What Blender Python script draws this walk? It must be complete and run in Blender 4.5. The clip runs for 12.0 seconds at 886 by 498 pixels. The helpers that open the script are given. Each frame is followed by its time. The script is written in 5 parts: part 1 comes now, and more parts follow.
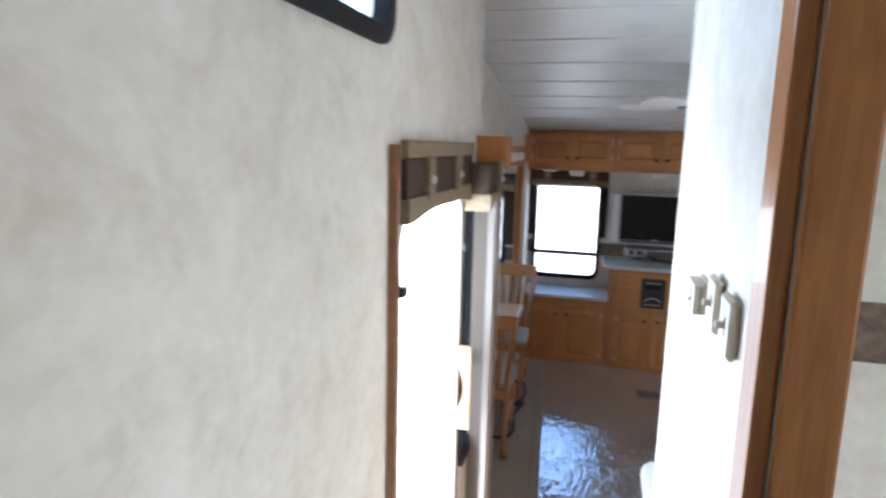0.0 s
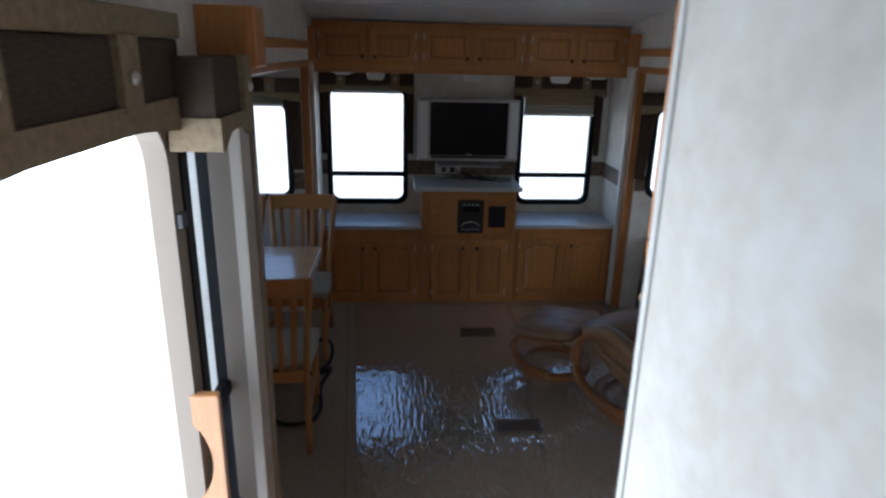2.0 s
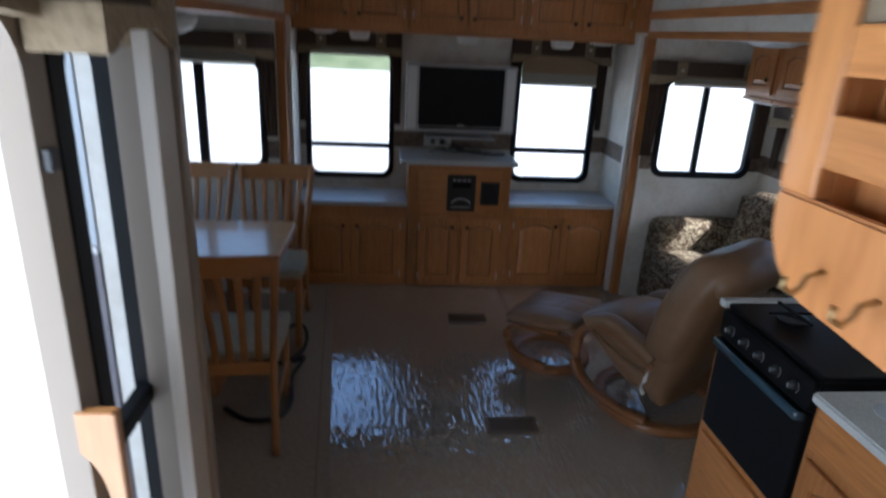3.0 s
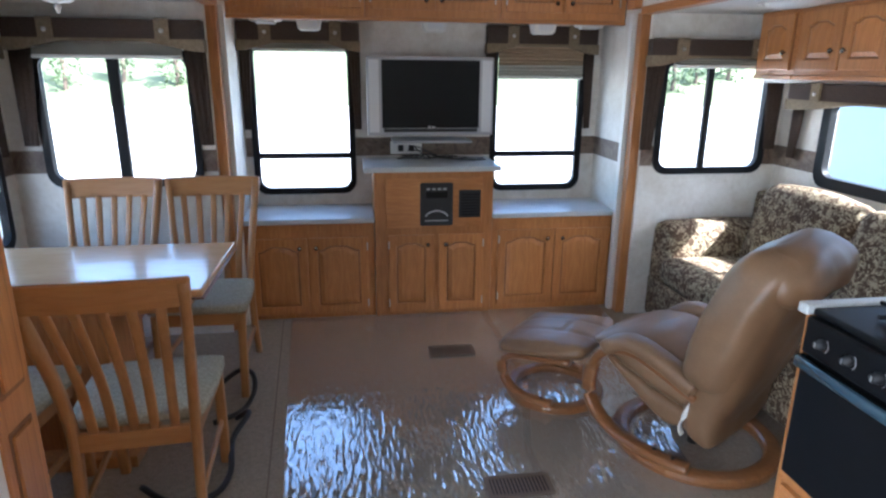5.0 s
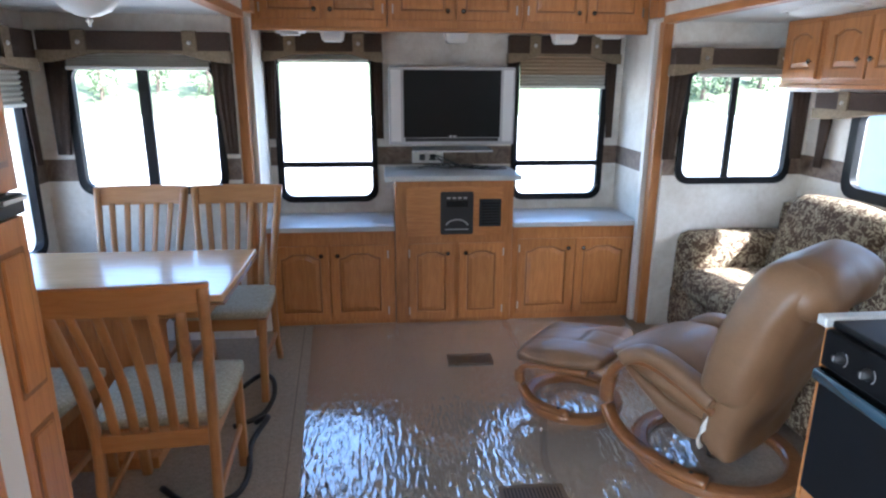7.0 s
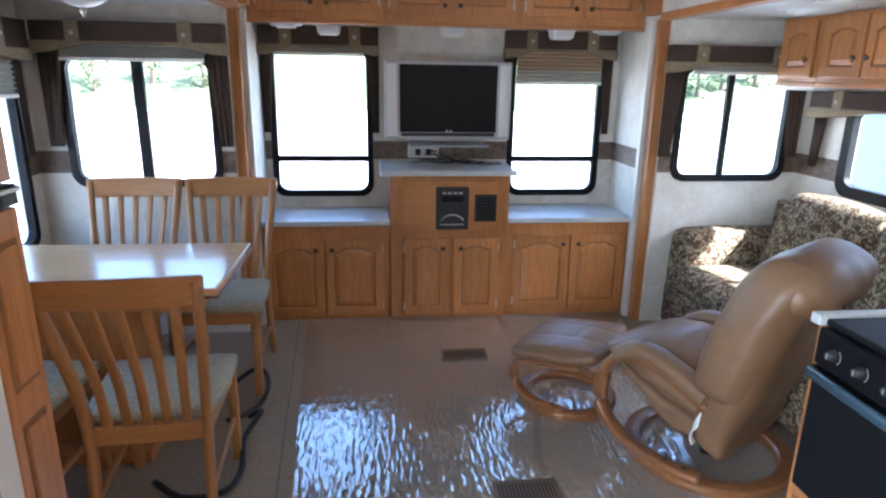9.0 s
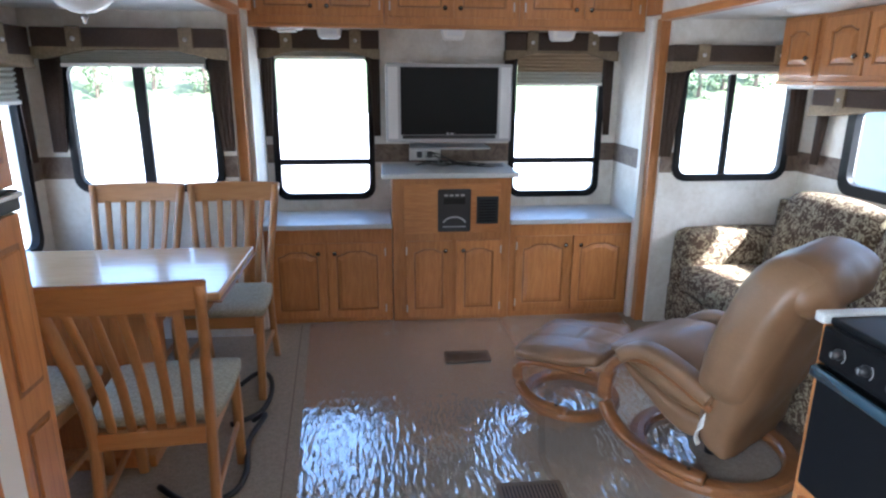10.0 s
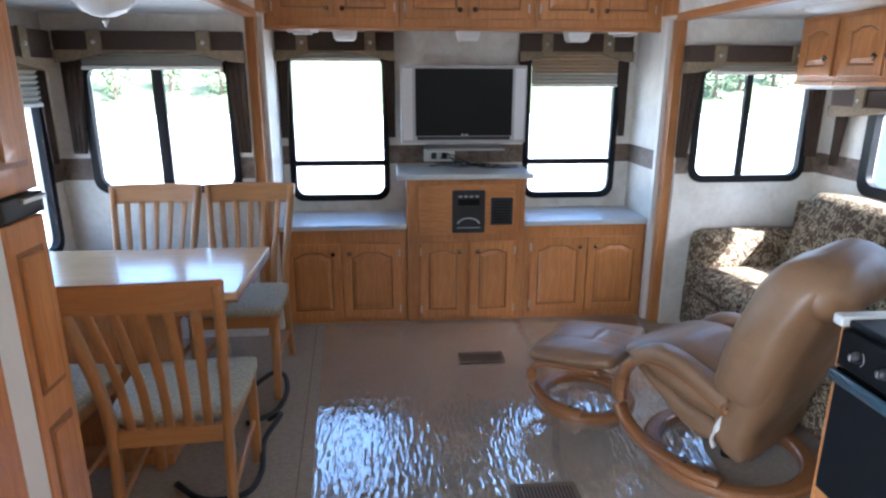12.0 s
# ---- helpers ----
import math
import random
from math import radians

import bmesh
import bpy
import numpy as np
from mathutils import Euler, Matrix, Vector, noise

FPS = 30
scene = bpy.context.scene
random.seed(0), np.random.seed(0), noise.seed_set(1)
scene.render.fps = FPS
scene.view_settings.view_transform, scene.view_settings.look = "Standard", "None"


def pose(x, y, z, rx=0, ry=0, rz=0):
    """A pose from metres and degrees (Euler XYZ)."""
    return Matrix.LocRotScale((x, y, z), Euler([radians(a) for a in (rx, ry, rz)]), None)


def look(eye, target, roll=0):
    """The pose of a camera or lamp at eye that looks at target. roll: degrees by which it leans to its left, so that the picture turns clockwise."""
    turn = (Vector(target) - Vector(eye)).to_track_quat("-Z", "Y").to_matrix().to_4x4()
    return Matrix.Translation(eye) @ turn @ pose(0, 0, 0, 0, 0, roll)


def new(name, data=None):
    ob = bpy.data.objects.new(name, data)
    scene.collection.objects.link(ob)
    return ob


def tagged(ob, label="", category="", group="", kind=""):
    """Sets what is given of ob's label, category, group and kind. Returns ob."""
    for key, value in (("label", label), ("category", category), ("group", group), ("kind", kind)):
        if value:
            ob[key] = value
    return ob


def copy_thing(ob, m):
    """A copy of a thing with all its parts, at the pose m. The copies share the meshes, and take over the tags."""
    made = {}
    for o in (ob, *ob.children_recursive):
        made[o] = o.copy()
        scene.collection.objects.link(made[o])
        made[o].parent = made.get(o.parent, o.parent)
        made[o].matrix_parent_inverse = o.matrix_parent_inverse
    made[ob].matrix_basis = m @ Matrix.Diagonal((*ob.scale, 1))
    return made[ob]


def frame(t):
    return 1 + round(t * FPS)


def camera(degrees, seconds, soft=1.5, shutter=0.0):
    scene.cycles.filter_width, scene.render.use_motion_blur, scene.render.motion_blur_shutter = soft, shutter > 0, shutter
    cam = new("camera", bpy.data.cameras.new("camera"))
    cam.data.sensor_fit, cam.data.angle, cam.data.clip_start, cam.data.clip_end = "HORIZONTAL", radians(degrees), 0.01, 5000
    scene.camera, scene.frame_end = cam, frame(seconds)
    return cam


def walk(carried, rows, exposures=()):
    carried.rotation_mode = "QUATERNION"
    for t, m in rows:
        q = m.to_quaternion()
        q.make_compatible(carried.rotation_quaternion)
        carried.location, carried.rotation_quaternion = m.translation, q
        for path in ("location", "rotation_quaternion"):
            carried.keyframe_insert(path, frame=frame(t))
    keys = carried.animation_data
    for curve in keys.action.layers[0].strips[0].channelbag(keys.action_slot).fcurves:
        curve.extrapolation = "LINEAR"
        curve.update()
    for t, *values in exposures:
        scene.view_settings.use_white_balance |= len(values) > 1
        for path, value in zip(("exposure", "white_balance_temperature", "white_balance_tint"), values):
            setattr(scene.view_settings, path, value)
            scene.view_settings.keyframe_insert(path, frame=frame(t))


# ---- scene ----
cam = camera(71.4, 12.0, soft=2.3, shutter=0.5)
PATH = [
    (0, (-0.205, -5.661, 1.994), (-0.686, -3.749, 1.657), 1.4),
    (0.5, (-0.237, -5.448, 1.969), (-0.472, -3.496, 1.599), 0.2),
    (1, (-0.268, -5.101, 1.966), (-0.454, -3.161, 1.517), 0.2),
    (1.5, (-0.263, -4.914, 1.933), (-0.231, -2.991, 1.387), 1.8),
    (2, (-0.258, -4.646, 1.944), (-0.111, -2.747, 1.333), 1.3),
    (2.5, (-0.244, -4.47, 1.895), (-0.166, -2.583, 1.235), 0.5),
    (2.7, (-0.226, -4.428, 1.868), (-0.112, -2.523, 1.268), 0.5),
    (2.9, (-0.236, -4.358, 1.806), (-0.053, -2.461, 1.2), 1.3),
    (3, (-0.241, -4.293, 1.798), (-0.048, -2.415, 1.137), 2.8),
    (3.2, (-0.250, -4.217, 1.772), (0.021, -2.363, 1.078), 6.6),
    (4.8, (-0.198, -3.749, 1.506), (0.135, -1.866, 0.92), 0.3),
    (5, (-0.176, -3.71, 1.513), (0.096, -1.808, 0.956), 0.5),
    (5.5, (-0.144, -3.699, 1.522), (0.118, -1.787, 0.999), -1.0),
    (6, (-0.137, -3.72, 1.514), (0.167, -1.826, 0.949), -1.0),
    (6.5, (-0.142, -3.724, 1.517), (0.086, -1.812, 0.975), -0.3),
    (7, (-0.143, -3.728, 1.516), (0.047, -1.809, 0.986), 0.3),
    (9, (-0.147, -3.724, 1.515), (0.061, -1.811, 0.97), 0.9),
    (9.5, (-0.144, -3.723, 1.514), (0.061, -1.81, 0.967), 0.5),
    (10, (-0.146, -3.724, 1.513), (0.054, -1.808, 0.976), 0.3),
    (10.5, (-0.146, -3.725, 1.513), (0.046, -1.807, 0.98), 0.1),
    (11, (-0.149, -3.726, 1.515), (0.029, -1.806, 0.983), -0.0),
    (11.5, (-0.154, -3.726, 1.513), (0.025, -1.81, 0.969), 0.1),
    (12, (-0.15, -3.731, 1.515), (0.006, -1.81, 0.981), 0.1),
]
# exposure of the clip's own camera: dark while the open doorway fills the view
EXPOSURES = [(t, s, k, 8) for t, s, k in ((0.0, 3.02, 5400), (0.5, 2.6, 5250), (1.0, 2.05, 5300), (1.5, 1.80, 5250), (2.0, 1.38, 5450), (2.5, 1.32, 5600), (3.0, 1.5, 5400), (4.8, 3.1, 5350), (5.5, 3.3, 5300), (7.0, 3.42, 5300), (12.0, 3.45, 5300))]
walk(cam, [(t, look(eye, target, roll)) for t, eye, target, roll in PATH], EXPOSURES)

# ---- world and sun ----
SUN_EL, SUN_AZ = 46.0, -30.0   # degrees; azimuth measured from +x, counter-clockwise
world = bpy.data.worlds.new("sky")
scene.world = world
world.use_nodes = True
wn = world.node_tree
sky = wn.nodes.new("ShaderNodeTexSky")
sky.sky_type = "NISHITA"
sky.sun_disc = False
sky.sun_elevation = radians(SUN_EL)
sky.sun_rotation = radians(90 - SUN_AZ)
sky.air_density, sky.dust_density = 1.0, 2.0
wn.links.new(sky.outputs[0], wn.nodes["Background"].inputs[0])
wn.nodes["Background"].inputs[1].default_value = 0.15
sun = new("sun", bpy.data.lights.new("sun", "SUN"))
sun.data.energy, sun.data.angle, sun.data.color = 4.0, radians(0.5), (1.0, 0.94, 0.86)
_sd = Vector((math.cos(radians(SUN_AZ)) * math.cos(radians(SUN_EL)), math.sin(radians(SUN_AZ)) * math.cos(radians(SUN_EL)), math.sin(radians(SUN_EL))))
sun.matrix_world = look(_sd * 30, (0, 0, 0))


# ---- materials ----
def mat(name, col, rough=0.6, metal=0.0, coat=0.0, spec=0.5):
    m = bpy.data.materials.new(name)
    m.use_nodes = True
    b = m.node_tree.nodes["Principled BSDF"]
    b.inputs["Base Color"].default_value = (*col, 1)
    b.inputs["Roughness"].default_value = rough
    b.inputs["Metallic"].default_value = metal
    b.inputs["Coat Weight"].default_value = coat
    b.inputs["Specular IOR Level"].default_value = spec
    return m


def node(m, kind, **inputs):
    n = m.node_tree.nodes.new(kind)
    for k, v in inputs.items():
        n.inputs[k.replace("_", " ")].default_value = v
    return n


def ramp(m, fac, stops):
    r = m.node_tree.nodes.new("ShaderNodeValToRGB")
    els = r.color_ramp.elements
    while len(els) < len(stops):
        els.new(0.5)
    for e, (p, c) in zip(els, stops):
        e.position, e.color = p, (*c, 1)
    m.node_tree.links.new(fac, r.inputs[0])
    return r.outputs[0]


def coords(m, scale=(1, 1, 1), rot=(0, 0, 0)):
    t = m.node_tree.nodes.new("ShaderNodeTexCoord")
    p = m.node_tree.nodes.new("ShaderNodeMapping")
    p.inputs["Scale"].default_value = scale
    p.inputs["Rotation"].default_value = rot
    m.node_tree.links.new(t.outputs["Object"], p.inputs["Vector"])
    return p.outputs[0]


def noise_out(m, vec, scale, detail=4.0, rough=0.55, dist=0.0):
    n = node(m, "ShaderNodeTexNoise", Scale=scale, Detail=detail, Roughness=rough, Distortion=dist)
    m.node_tree.links.new(vec, n.inputs["Vector"])
    return n.outputs[0]


def bump(m, height, strength=0.2, distance=0.002):
    b = node(m, "ShaderNodeBump", Strength=strength, Distance=distance)
    m.node_tree.links.new(height, b.inputs["Height"])
    m.node_tree.links.new(b.outputs[0], m.node_tree.nodes["Principled BSDF"].inputs["Normal"])


def colour(m, out):
    m.node_tree.links.new(out, m.node_tree.nodes["Principled BSDF"].inputs["Base Color"])


def rough_from(m, out, lo, hi):
    r = node(m, "ShaderNodeMapRange", To_Min=lo, To_Max=hi)
    m.node_tree.links.new(out, r.inputs[0])
    m.node_tree.links.new(r.outputs[0], m.node_tree.nodes["Principled BSDF"].inputs["Roughness"])


def mix(m, fac, a, b, blend="MIX"):
    n = m.node_tree.nodes.new("ShaderNodeMix")
    n.data_type, n.blend_type = "RGBA", blend
    for sock, v in ((n.inputs[0], fac), (n.inputs[6], a), (n.inputs[7], b)):
        if isinstance(v, (float, int)):
            sock.default_value = v
        elif isinstance(v, tuple):
            sock.default_value = (*v, 1)
        else:
            m.node_tree.links.new(v, sock)
    return n.outputs[2]


def wood(name, dark, mid, light, along="z", rough=0.32):
    m = mat(name, mid, rough, coat=0.25)
    s = {"x": (1.2, 14, 14), "y": (14, 1.2, 14), "z": (14, 14, 1.2)}[along]
    v = coords(m, s)
    g = noise_out(m, v, 5.0, 5, 0.62, 0.9)
    fine = noise_out(m, coords(m, tuple(5 * k for k in s)), 5.0, 3, 0.7)
    big = noise_out(m, coords(m), 2.5, 2)
    c = ramp(m, g, [(0.22, dark), (0.5, mid), (0.8, light)])
    c = mix(m, 0.14, c, ramp(m, fine, [(0.35, dark), (0.6, light)]), "SOFT_LIGHT")
    oi = m.node_tree.nodes.new("ShaderNodeObjectInfo")
    hs = node(m, "ShaderNodeHueSaturation")
    rv = node(m, "ShaderNodeMapRange", To_Min=0.9, To_Max=1.1)
    m.node_tree.links.new(oi.outputs["Random"], rv.inputs[0])
    m.node_tree.links.new(rv.outputs[0], hs.inputs["Value"])
    m.node_tree.links.new(mix(m, 0.3, c, ramp(m, big, [(0.3, dark), (0.7, light)])), hs.inputs["Color"])
    colour(m, hs.outputs[0])
    rough_from(m, fine, rough - 0.06, rough + 0.12)
    bump(m, fine, 0.12, 0.001)
    return m


OAK = [(0.26, 0.095, 0.026), (0.46, 0.193, 0.058), (0.61, 0.29, 0.098)]
M_OAK = wood("oak_upright", *OAK)
M_OAKX = wood("oak_along_x", *OAK, along="x")
M_OAKY = wood("oak_along_y", *OAK, along="y")
BEECH = [(0.31, 0.138, 0.044), (0.405, 0.195, 0.068), (0.48, 0.255, 0.1)]
M_BEECH = wood("honey_beech", *BEECH, rough=0.35)
M_BEECHX = wood("honey_beech_x", *BEECH, along="x", rough=0.35)
M_TABLE = wood("table_laminate", (0.46, 0.27, 0.13), (0.58, 0.37, 0.19), (0.68, 0.46, 0.26), along="x", rough=0.2)
M_BENT = wood("bentwood", (0.14, 0.055, 0.018), (0.24, 0.1, 0.035), (0.32, 0.15, 0.056), along="x", rough=0.28)

M_WALL = mat("vinyl_wall", (0.68, 0.64, 0.56), 0.55)
_v = coords(M_WALL)
_a, _b = noise_out(M_WALL, _v, 7, 6, 0.62, 0.5), noise_out(M_WALL, _v, 34, 4, 0.65)
colour(M_WALL, mix(M_WALL, 0.4, ramp(M_WALL, _a, [(0.32, (0.55, 0.495, 0.42)), (0.5, (0.67, 0.63, 0.56)), (0.68, (0.75, 0.72, 0.66))]), ramp(M_WALL, _b, [(0.35, (0.62, 0.58, 0.5)), (0.65, (0.77, 0.74, 0.68))])))
bump(M_WALL, _b, 0.1, 0.001)
M_CEIL = mat("ceiling_panel", (0.72, 0.71, 0.68), 0.45)
_a = noise_out(M_CEIL, coords(M_CEIL), 6, 5)
colour(M_CEIL, ramp(M_CEIL, _a, [(0.3, (0.57, 0.57, 0.55)), (0.7, (0.65, 0.65, 0.63))]))
bump(M_CEIL, noise_out(M_CEIL, coords(M_CEIL), 120, 2), 0.08, 0.001)

M_BORDER = mat("wallpaper_border", (0.16, 0.1, 0.06), 0.6)
_v = coords(M_BORDER)
_a, _b = noise_out(M_BORDER, _v, 16, 4, 0.6, 1.2), noise_out(M_BORDER, _v, 60, 3)
colour(M_BORDER, mix(M_BORDER, 0.25, ramp(M_BORDER, _a, [(0.35, (0.075, 0.048, 0.034)), (0.5, (0.14, 0.095, 0.066)), (0.62, (0.2, 0.148, 0.105)), (0.7, (0.10, 0.065, 0.045))]), ramp(M_BORDER, _b, [(0.3, (0.06, 0.04, 0.028)), (0.7, (0.22, 0.165, 0.12))])))

M_CARPET = mat("beige_carpet", (0.32, 0.25, 0.18), 0.95, spec=0.1)
_v = coords(M_CARPET)
_a, _b, _c = noise_out(M_CARPET, _v, 140, 3, 0.7), noise_out(M_CARPET, _v, 45, 4, 0.6), noise_out(M_CARPET, _v, 2.2, 4)
_col = mix(M_CARPET, 0.5, ramp(M_CARPET, _a, [(0.3, (0.165, 0.128, 0.095)), (0.7, (0.52, 0.435, 0.335))]), ramp(M_CARPET, _b, [(0.35, (0.25, 0.205, 0.155)), (0.65, (0.42, 0.35, 0.265))]))
colour(M_CARPET, mix(M_CARPET, 0.2, _col, ramp(M_CARPET, _c, [(0.3, (0.25, 0.195, 0.14)), (0.7, (0.42, 0.335, 0.25))])))
bump(M_CARPET, _a, 0.7, 0.006)

M_TOP = mat("speckled_laminate", (0.5, 0.52, 0.52), 0.3)
_v = coords(M_TOP)
_a, _b = noise_out(M_TOP, _v, 260, 2, 0.7), noise_out(M_TOP, _v, 14, 4)
colour(M_TOP, mix(M_TOP, 0.35, ramp(M_TOP, _a, [(0.35, (0.36, 0.37, 0.37)), (0.6, (0.64, 0.65, 0.64))]), ramp(M_TOP, _b, [(0.3, (0.45, 0.47, 0.47)), (0.7, (0.6, 0.61, 0.6))])))
M_SEAM = mat("carpet_seam", (0.235, 0.185, 0.135), 0.95, spec=0.1)
M_SURR = mat("tan_door_surround", (0.19, 0.15, 0.112), 0.5)
M_MOULD = mat("greyish_tan_moulding", (0.36, 0.325, 0.285), 0.5)
M_WHITE = mat("white_plastic", (0.72, 0.7, 0.66), 0.4)
M_CREAM = mat("ivory_plastic", (0.62, 0.58, 0.47), 0.45)
M_BLACK = mat("black_metal_frame", (0.01, 0.0105, 0.012), 0.55, spec=0.15)
M_ENAMEL = mat("black_enamel", (0.008, 0.008, 0.009), 0.3, spec=0.1)
M_DARK = mat("dark_plastic", (0.018, 0.018, 0.02), 0.45)
M_SCREEN = mat("screen", (0.006, 0.006, 0.007), 0.3, spec=0.18)
M_SILVER = mat("silver_plastic", (0.42, 0.42, 0.43), 0.38, 0.35)
M_CHROME = mat("brushed_nickel", (0.55, 0.53, 0.5), 0.28, 1.0)
M_BRASS = mat("antique_brass", (0.4, 0.3, 0.15), 0.35, 1.0)
M_KNOB = mat("antique_nickel", (0.17, 0.14, 0.11), 0.26, 0.9)
M_GRILLE = mat("brown_register", (0.17, 0.125, 0.09), 0.5, 0.3)
M_ALU = mat("white_aluminium", (0.66, 0.66, 0.66), 0.35, 0.2)
M_BRONZE = mat("dark_bronze", (0.06, 0.04, 0.028), 0.35, 0.7)
M_SINK = mat("sink_acrylic", (0.5, 0.53, 0.6), 0.25)

M_GLASS = mat("window_glass", (1, 1, 1), 0.0)
M_GLASS.node_tree.nodes["Principled BSDF"].inputs["Transmission Weight"].default_value = 1.0
M_GLASS.node_tree.nodes["Principled BSDF"].inputs["IOR"].default_value = 1.02
M_SMOKE = mat("smoked_handle", (0.03, 0.055, 0.075), 0.2)

M_FROST = mat("frosted_glass", (0.8, 0.79, 0.75), 0.4)
M_FROST.node_tree.nodes["Principled BSDF"].inputs["Transmission Weight"].default_value = 0.35

M_BROWNF = mat("brown_valance_cloth", (0.075, 0.048, 0.034), 0.85, spec=0.2)
_v = coords(M_BROWNF)
_a = noise_out(M_BROWNF, coords(M_BROWNF, (1, 1, 6)), 55, 3)
colour(M_BROWNF, ramp(M_BROWNF, _a, [(0.3, (0.042, 0.028, 0.021)), (0.7, (0.078, 0.054, 0.041))]))
bump(M_BROWNF, _a, 0.3, 0.002)
M_TANF = mat("tan_trim_cloth", (0.19, 0.145, 0.09), 0.85, spec=0.2)
_a = noise_out(M_TANF, coords(M_TANF), 70, 3)
colour(M_TANF, ramp(M_TANF, _a, [(0.3, (0.18, 0.137, 0.085)), (0.7, (0.26, 0.2, 0.13))]))
bump(M_TANF, _a, 0.25, 0.002)
M_BLIND = mat("pleated_shade", (0.48, 0.465, 0.40), 0.8, spec=0.2)
M_BLIND.node_tree.nodes["Principled BSDF"].inputs["Transmission Weight"].default_value = 0.12
M_BLINDT = mat("tan_pleated_shade", (0.42, 0.31, 0.2), 0.8, spec=0.2)
M_BLINDT.node_tree.nodes["Principled BSDF"].inputs["Transmission Weight"].default_value = 0.12
M_SEAT = mat("grey_green_seat_cloth", (0.33, 0.32, 0.25), 0.9, spec=0.2)
_a = noise_out(M_SEAT, coords(M_SEAT), 110, 3)
colour(M_SEAT, ramp(M_SEAT, _a, [(0.3, (0.28, 0.26, 0.195)), (0.7, (0.46, 0.425, 0.33))]))
bump(M_SEAT, _a, 0.3, 0.002)

M_LEATHER = mat("tan_leather", (0.26, 0.145, 0.075), 0.42)
_v = coords(M_LEATHER)
_a, _b = noise_out(M_LEATHER, _v, 5, 4), noise_out(M_LEATHER, _v, 130, 3, 0.6)
colour(M_LEATHER, mix(M_LEATHER, 0.2, ramp(M_LEATHER, _a, [(0.3, (0.165, 0.092, 0.045)), (0.7, (0.235, 0.135, 0.07))]), ramp(M_LEATHER, _b, [(0.3, (0.15, 0.082, 0.04)), (0.7, (0.25, 0.145, 0.075))])))
rough_from(M_LEATHER, _a, 0.34, 0.52)
bump(M_LEATHER, _b, 0.18, 0.0015)

M_SOFA = mat("leaf_print_upholstery", (0.12, 0.085, 0.06), 0.9, spec=0.2)
_v = coords(M_SOFA)
_w = node(M_SOFA, "ShaderNodeTexVoronoi", Scale=26.0, Randomness=1.0)
_w.feature = "DISTANCE_TO_EDGE"
_n = node(M_SOFA, "ShaderNodeTexNoise", Scale=9.0, Detail=3.0)
M_SOFA.node_tree.links.new(_v, _n.inputs["Vector"])
_mv = M_SOFA.node_tree.nodes.new("ShaderNodeVectorMath")
_mv.operation = "MULTIPLY_ADD"
_mv.inputs[1].default_value = (0.12, 0.12, 0.12)
M_SOFA.node_tree.links.new(_n.outputs[1], _mv.inputs[0])
M_SOFA.node_tree.links.new(_v, _mv.inputs[2])
M_SOFA.node_tree.links.new(_mv.outputs[0], _w.inputs["Vector"])
_leaf = noise_out(M_SOFA, _mv.outputs[0], 30, 2, 0.5, 1.6)
_k = ramp(M_SOFA, _leaf, [(0.49, (0, 0, 0)), (0.53, (1, 1, 1))])
_e = ramp(M_SOFA, _w.outputs[0], [(0.015, (0, 0, 0)), (0.05, (1, 1, 1))])
_m = mix(M_SOFA, 1.0, _k, _e, "MULTIPLY")
_bg = ramp(M_SOFA, noise_out(M_SOFA, _v, 90, 2), [(0.3, (0.055, 0.033, 0.02)), (0.7, (0.1, 0.066, 0.042))])
_fg = ramp(M_SOFA, noise_out(M_SOFA, _v, 110, 2), [(0.3, (0.27, 0.222, 0.145)), (0.7, (0.39, 0.325, 0.22))])
colour(M_SOFA, mix(M_SOFA, _m, _bg, _fg))
bump(M_SOFA, noise_out(M_SOFA, _v, 160, 2), 0.3, 0.002)

# clear, slightly hazy protective film on the carpet; its wrinkles are in the mesh
M_FILM = mat("clear_carpet_film", (0.8, 0.8, 0.8), 0.6)
_tr = M_FILM.node_tree.nodes.new("ShaderNodeBsdfTransparent")
_df = node(M_FILM, "ShaderNodeBsdfDiffuse", Color=(0.8, 0.77, 0.73, 1))
_gl = node(M_FILM, "ShaderNodeBsdfGlossy", Roughness=0.012)
_hz, _ms = M_FILM.node_tree.nodes.new("ShaderNodeMixShader"), M_FILM.node_tree.nodes.new("ShaderNodeMixShader")
_hz.inputs[0].default_value = 0.14
_lw = node(M_FILM, "ShaderNodeLayerWeight", Blend=0.5)
_fr = node(M_FILM, "ShaderNodeMapRange", From_Min=0.2, From_Max=1.0, To_Min=0.06, To_Max=0.80)
L = M_FILM.node_tree.links
L.new(_lw.outputs["Facing"], _fr.inputs[0])
L.new(_fr.outputs[0], _ms.inputs[0])
L.new(_tr.outputs[0], _hz.inputs[1])
L.new(_df.outputs[0], _hz.inputs[2])
L.new(_hz.outputs[0], _ms.inputs[1])
L.new(_gl.outputs[0], _ms.inputs[2])
L.new(_ms.outputs[0], M_FILM.node_tree.nodes["Material Output"].inputs["Surface"])

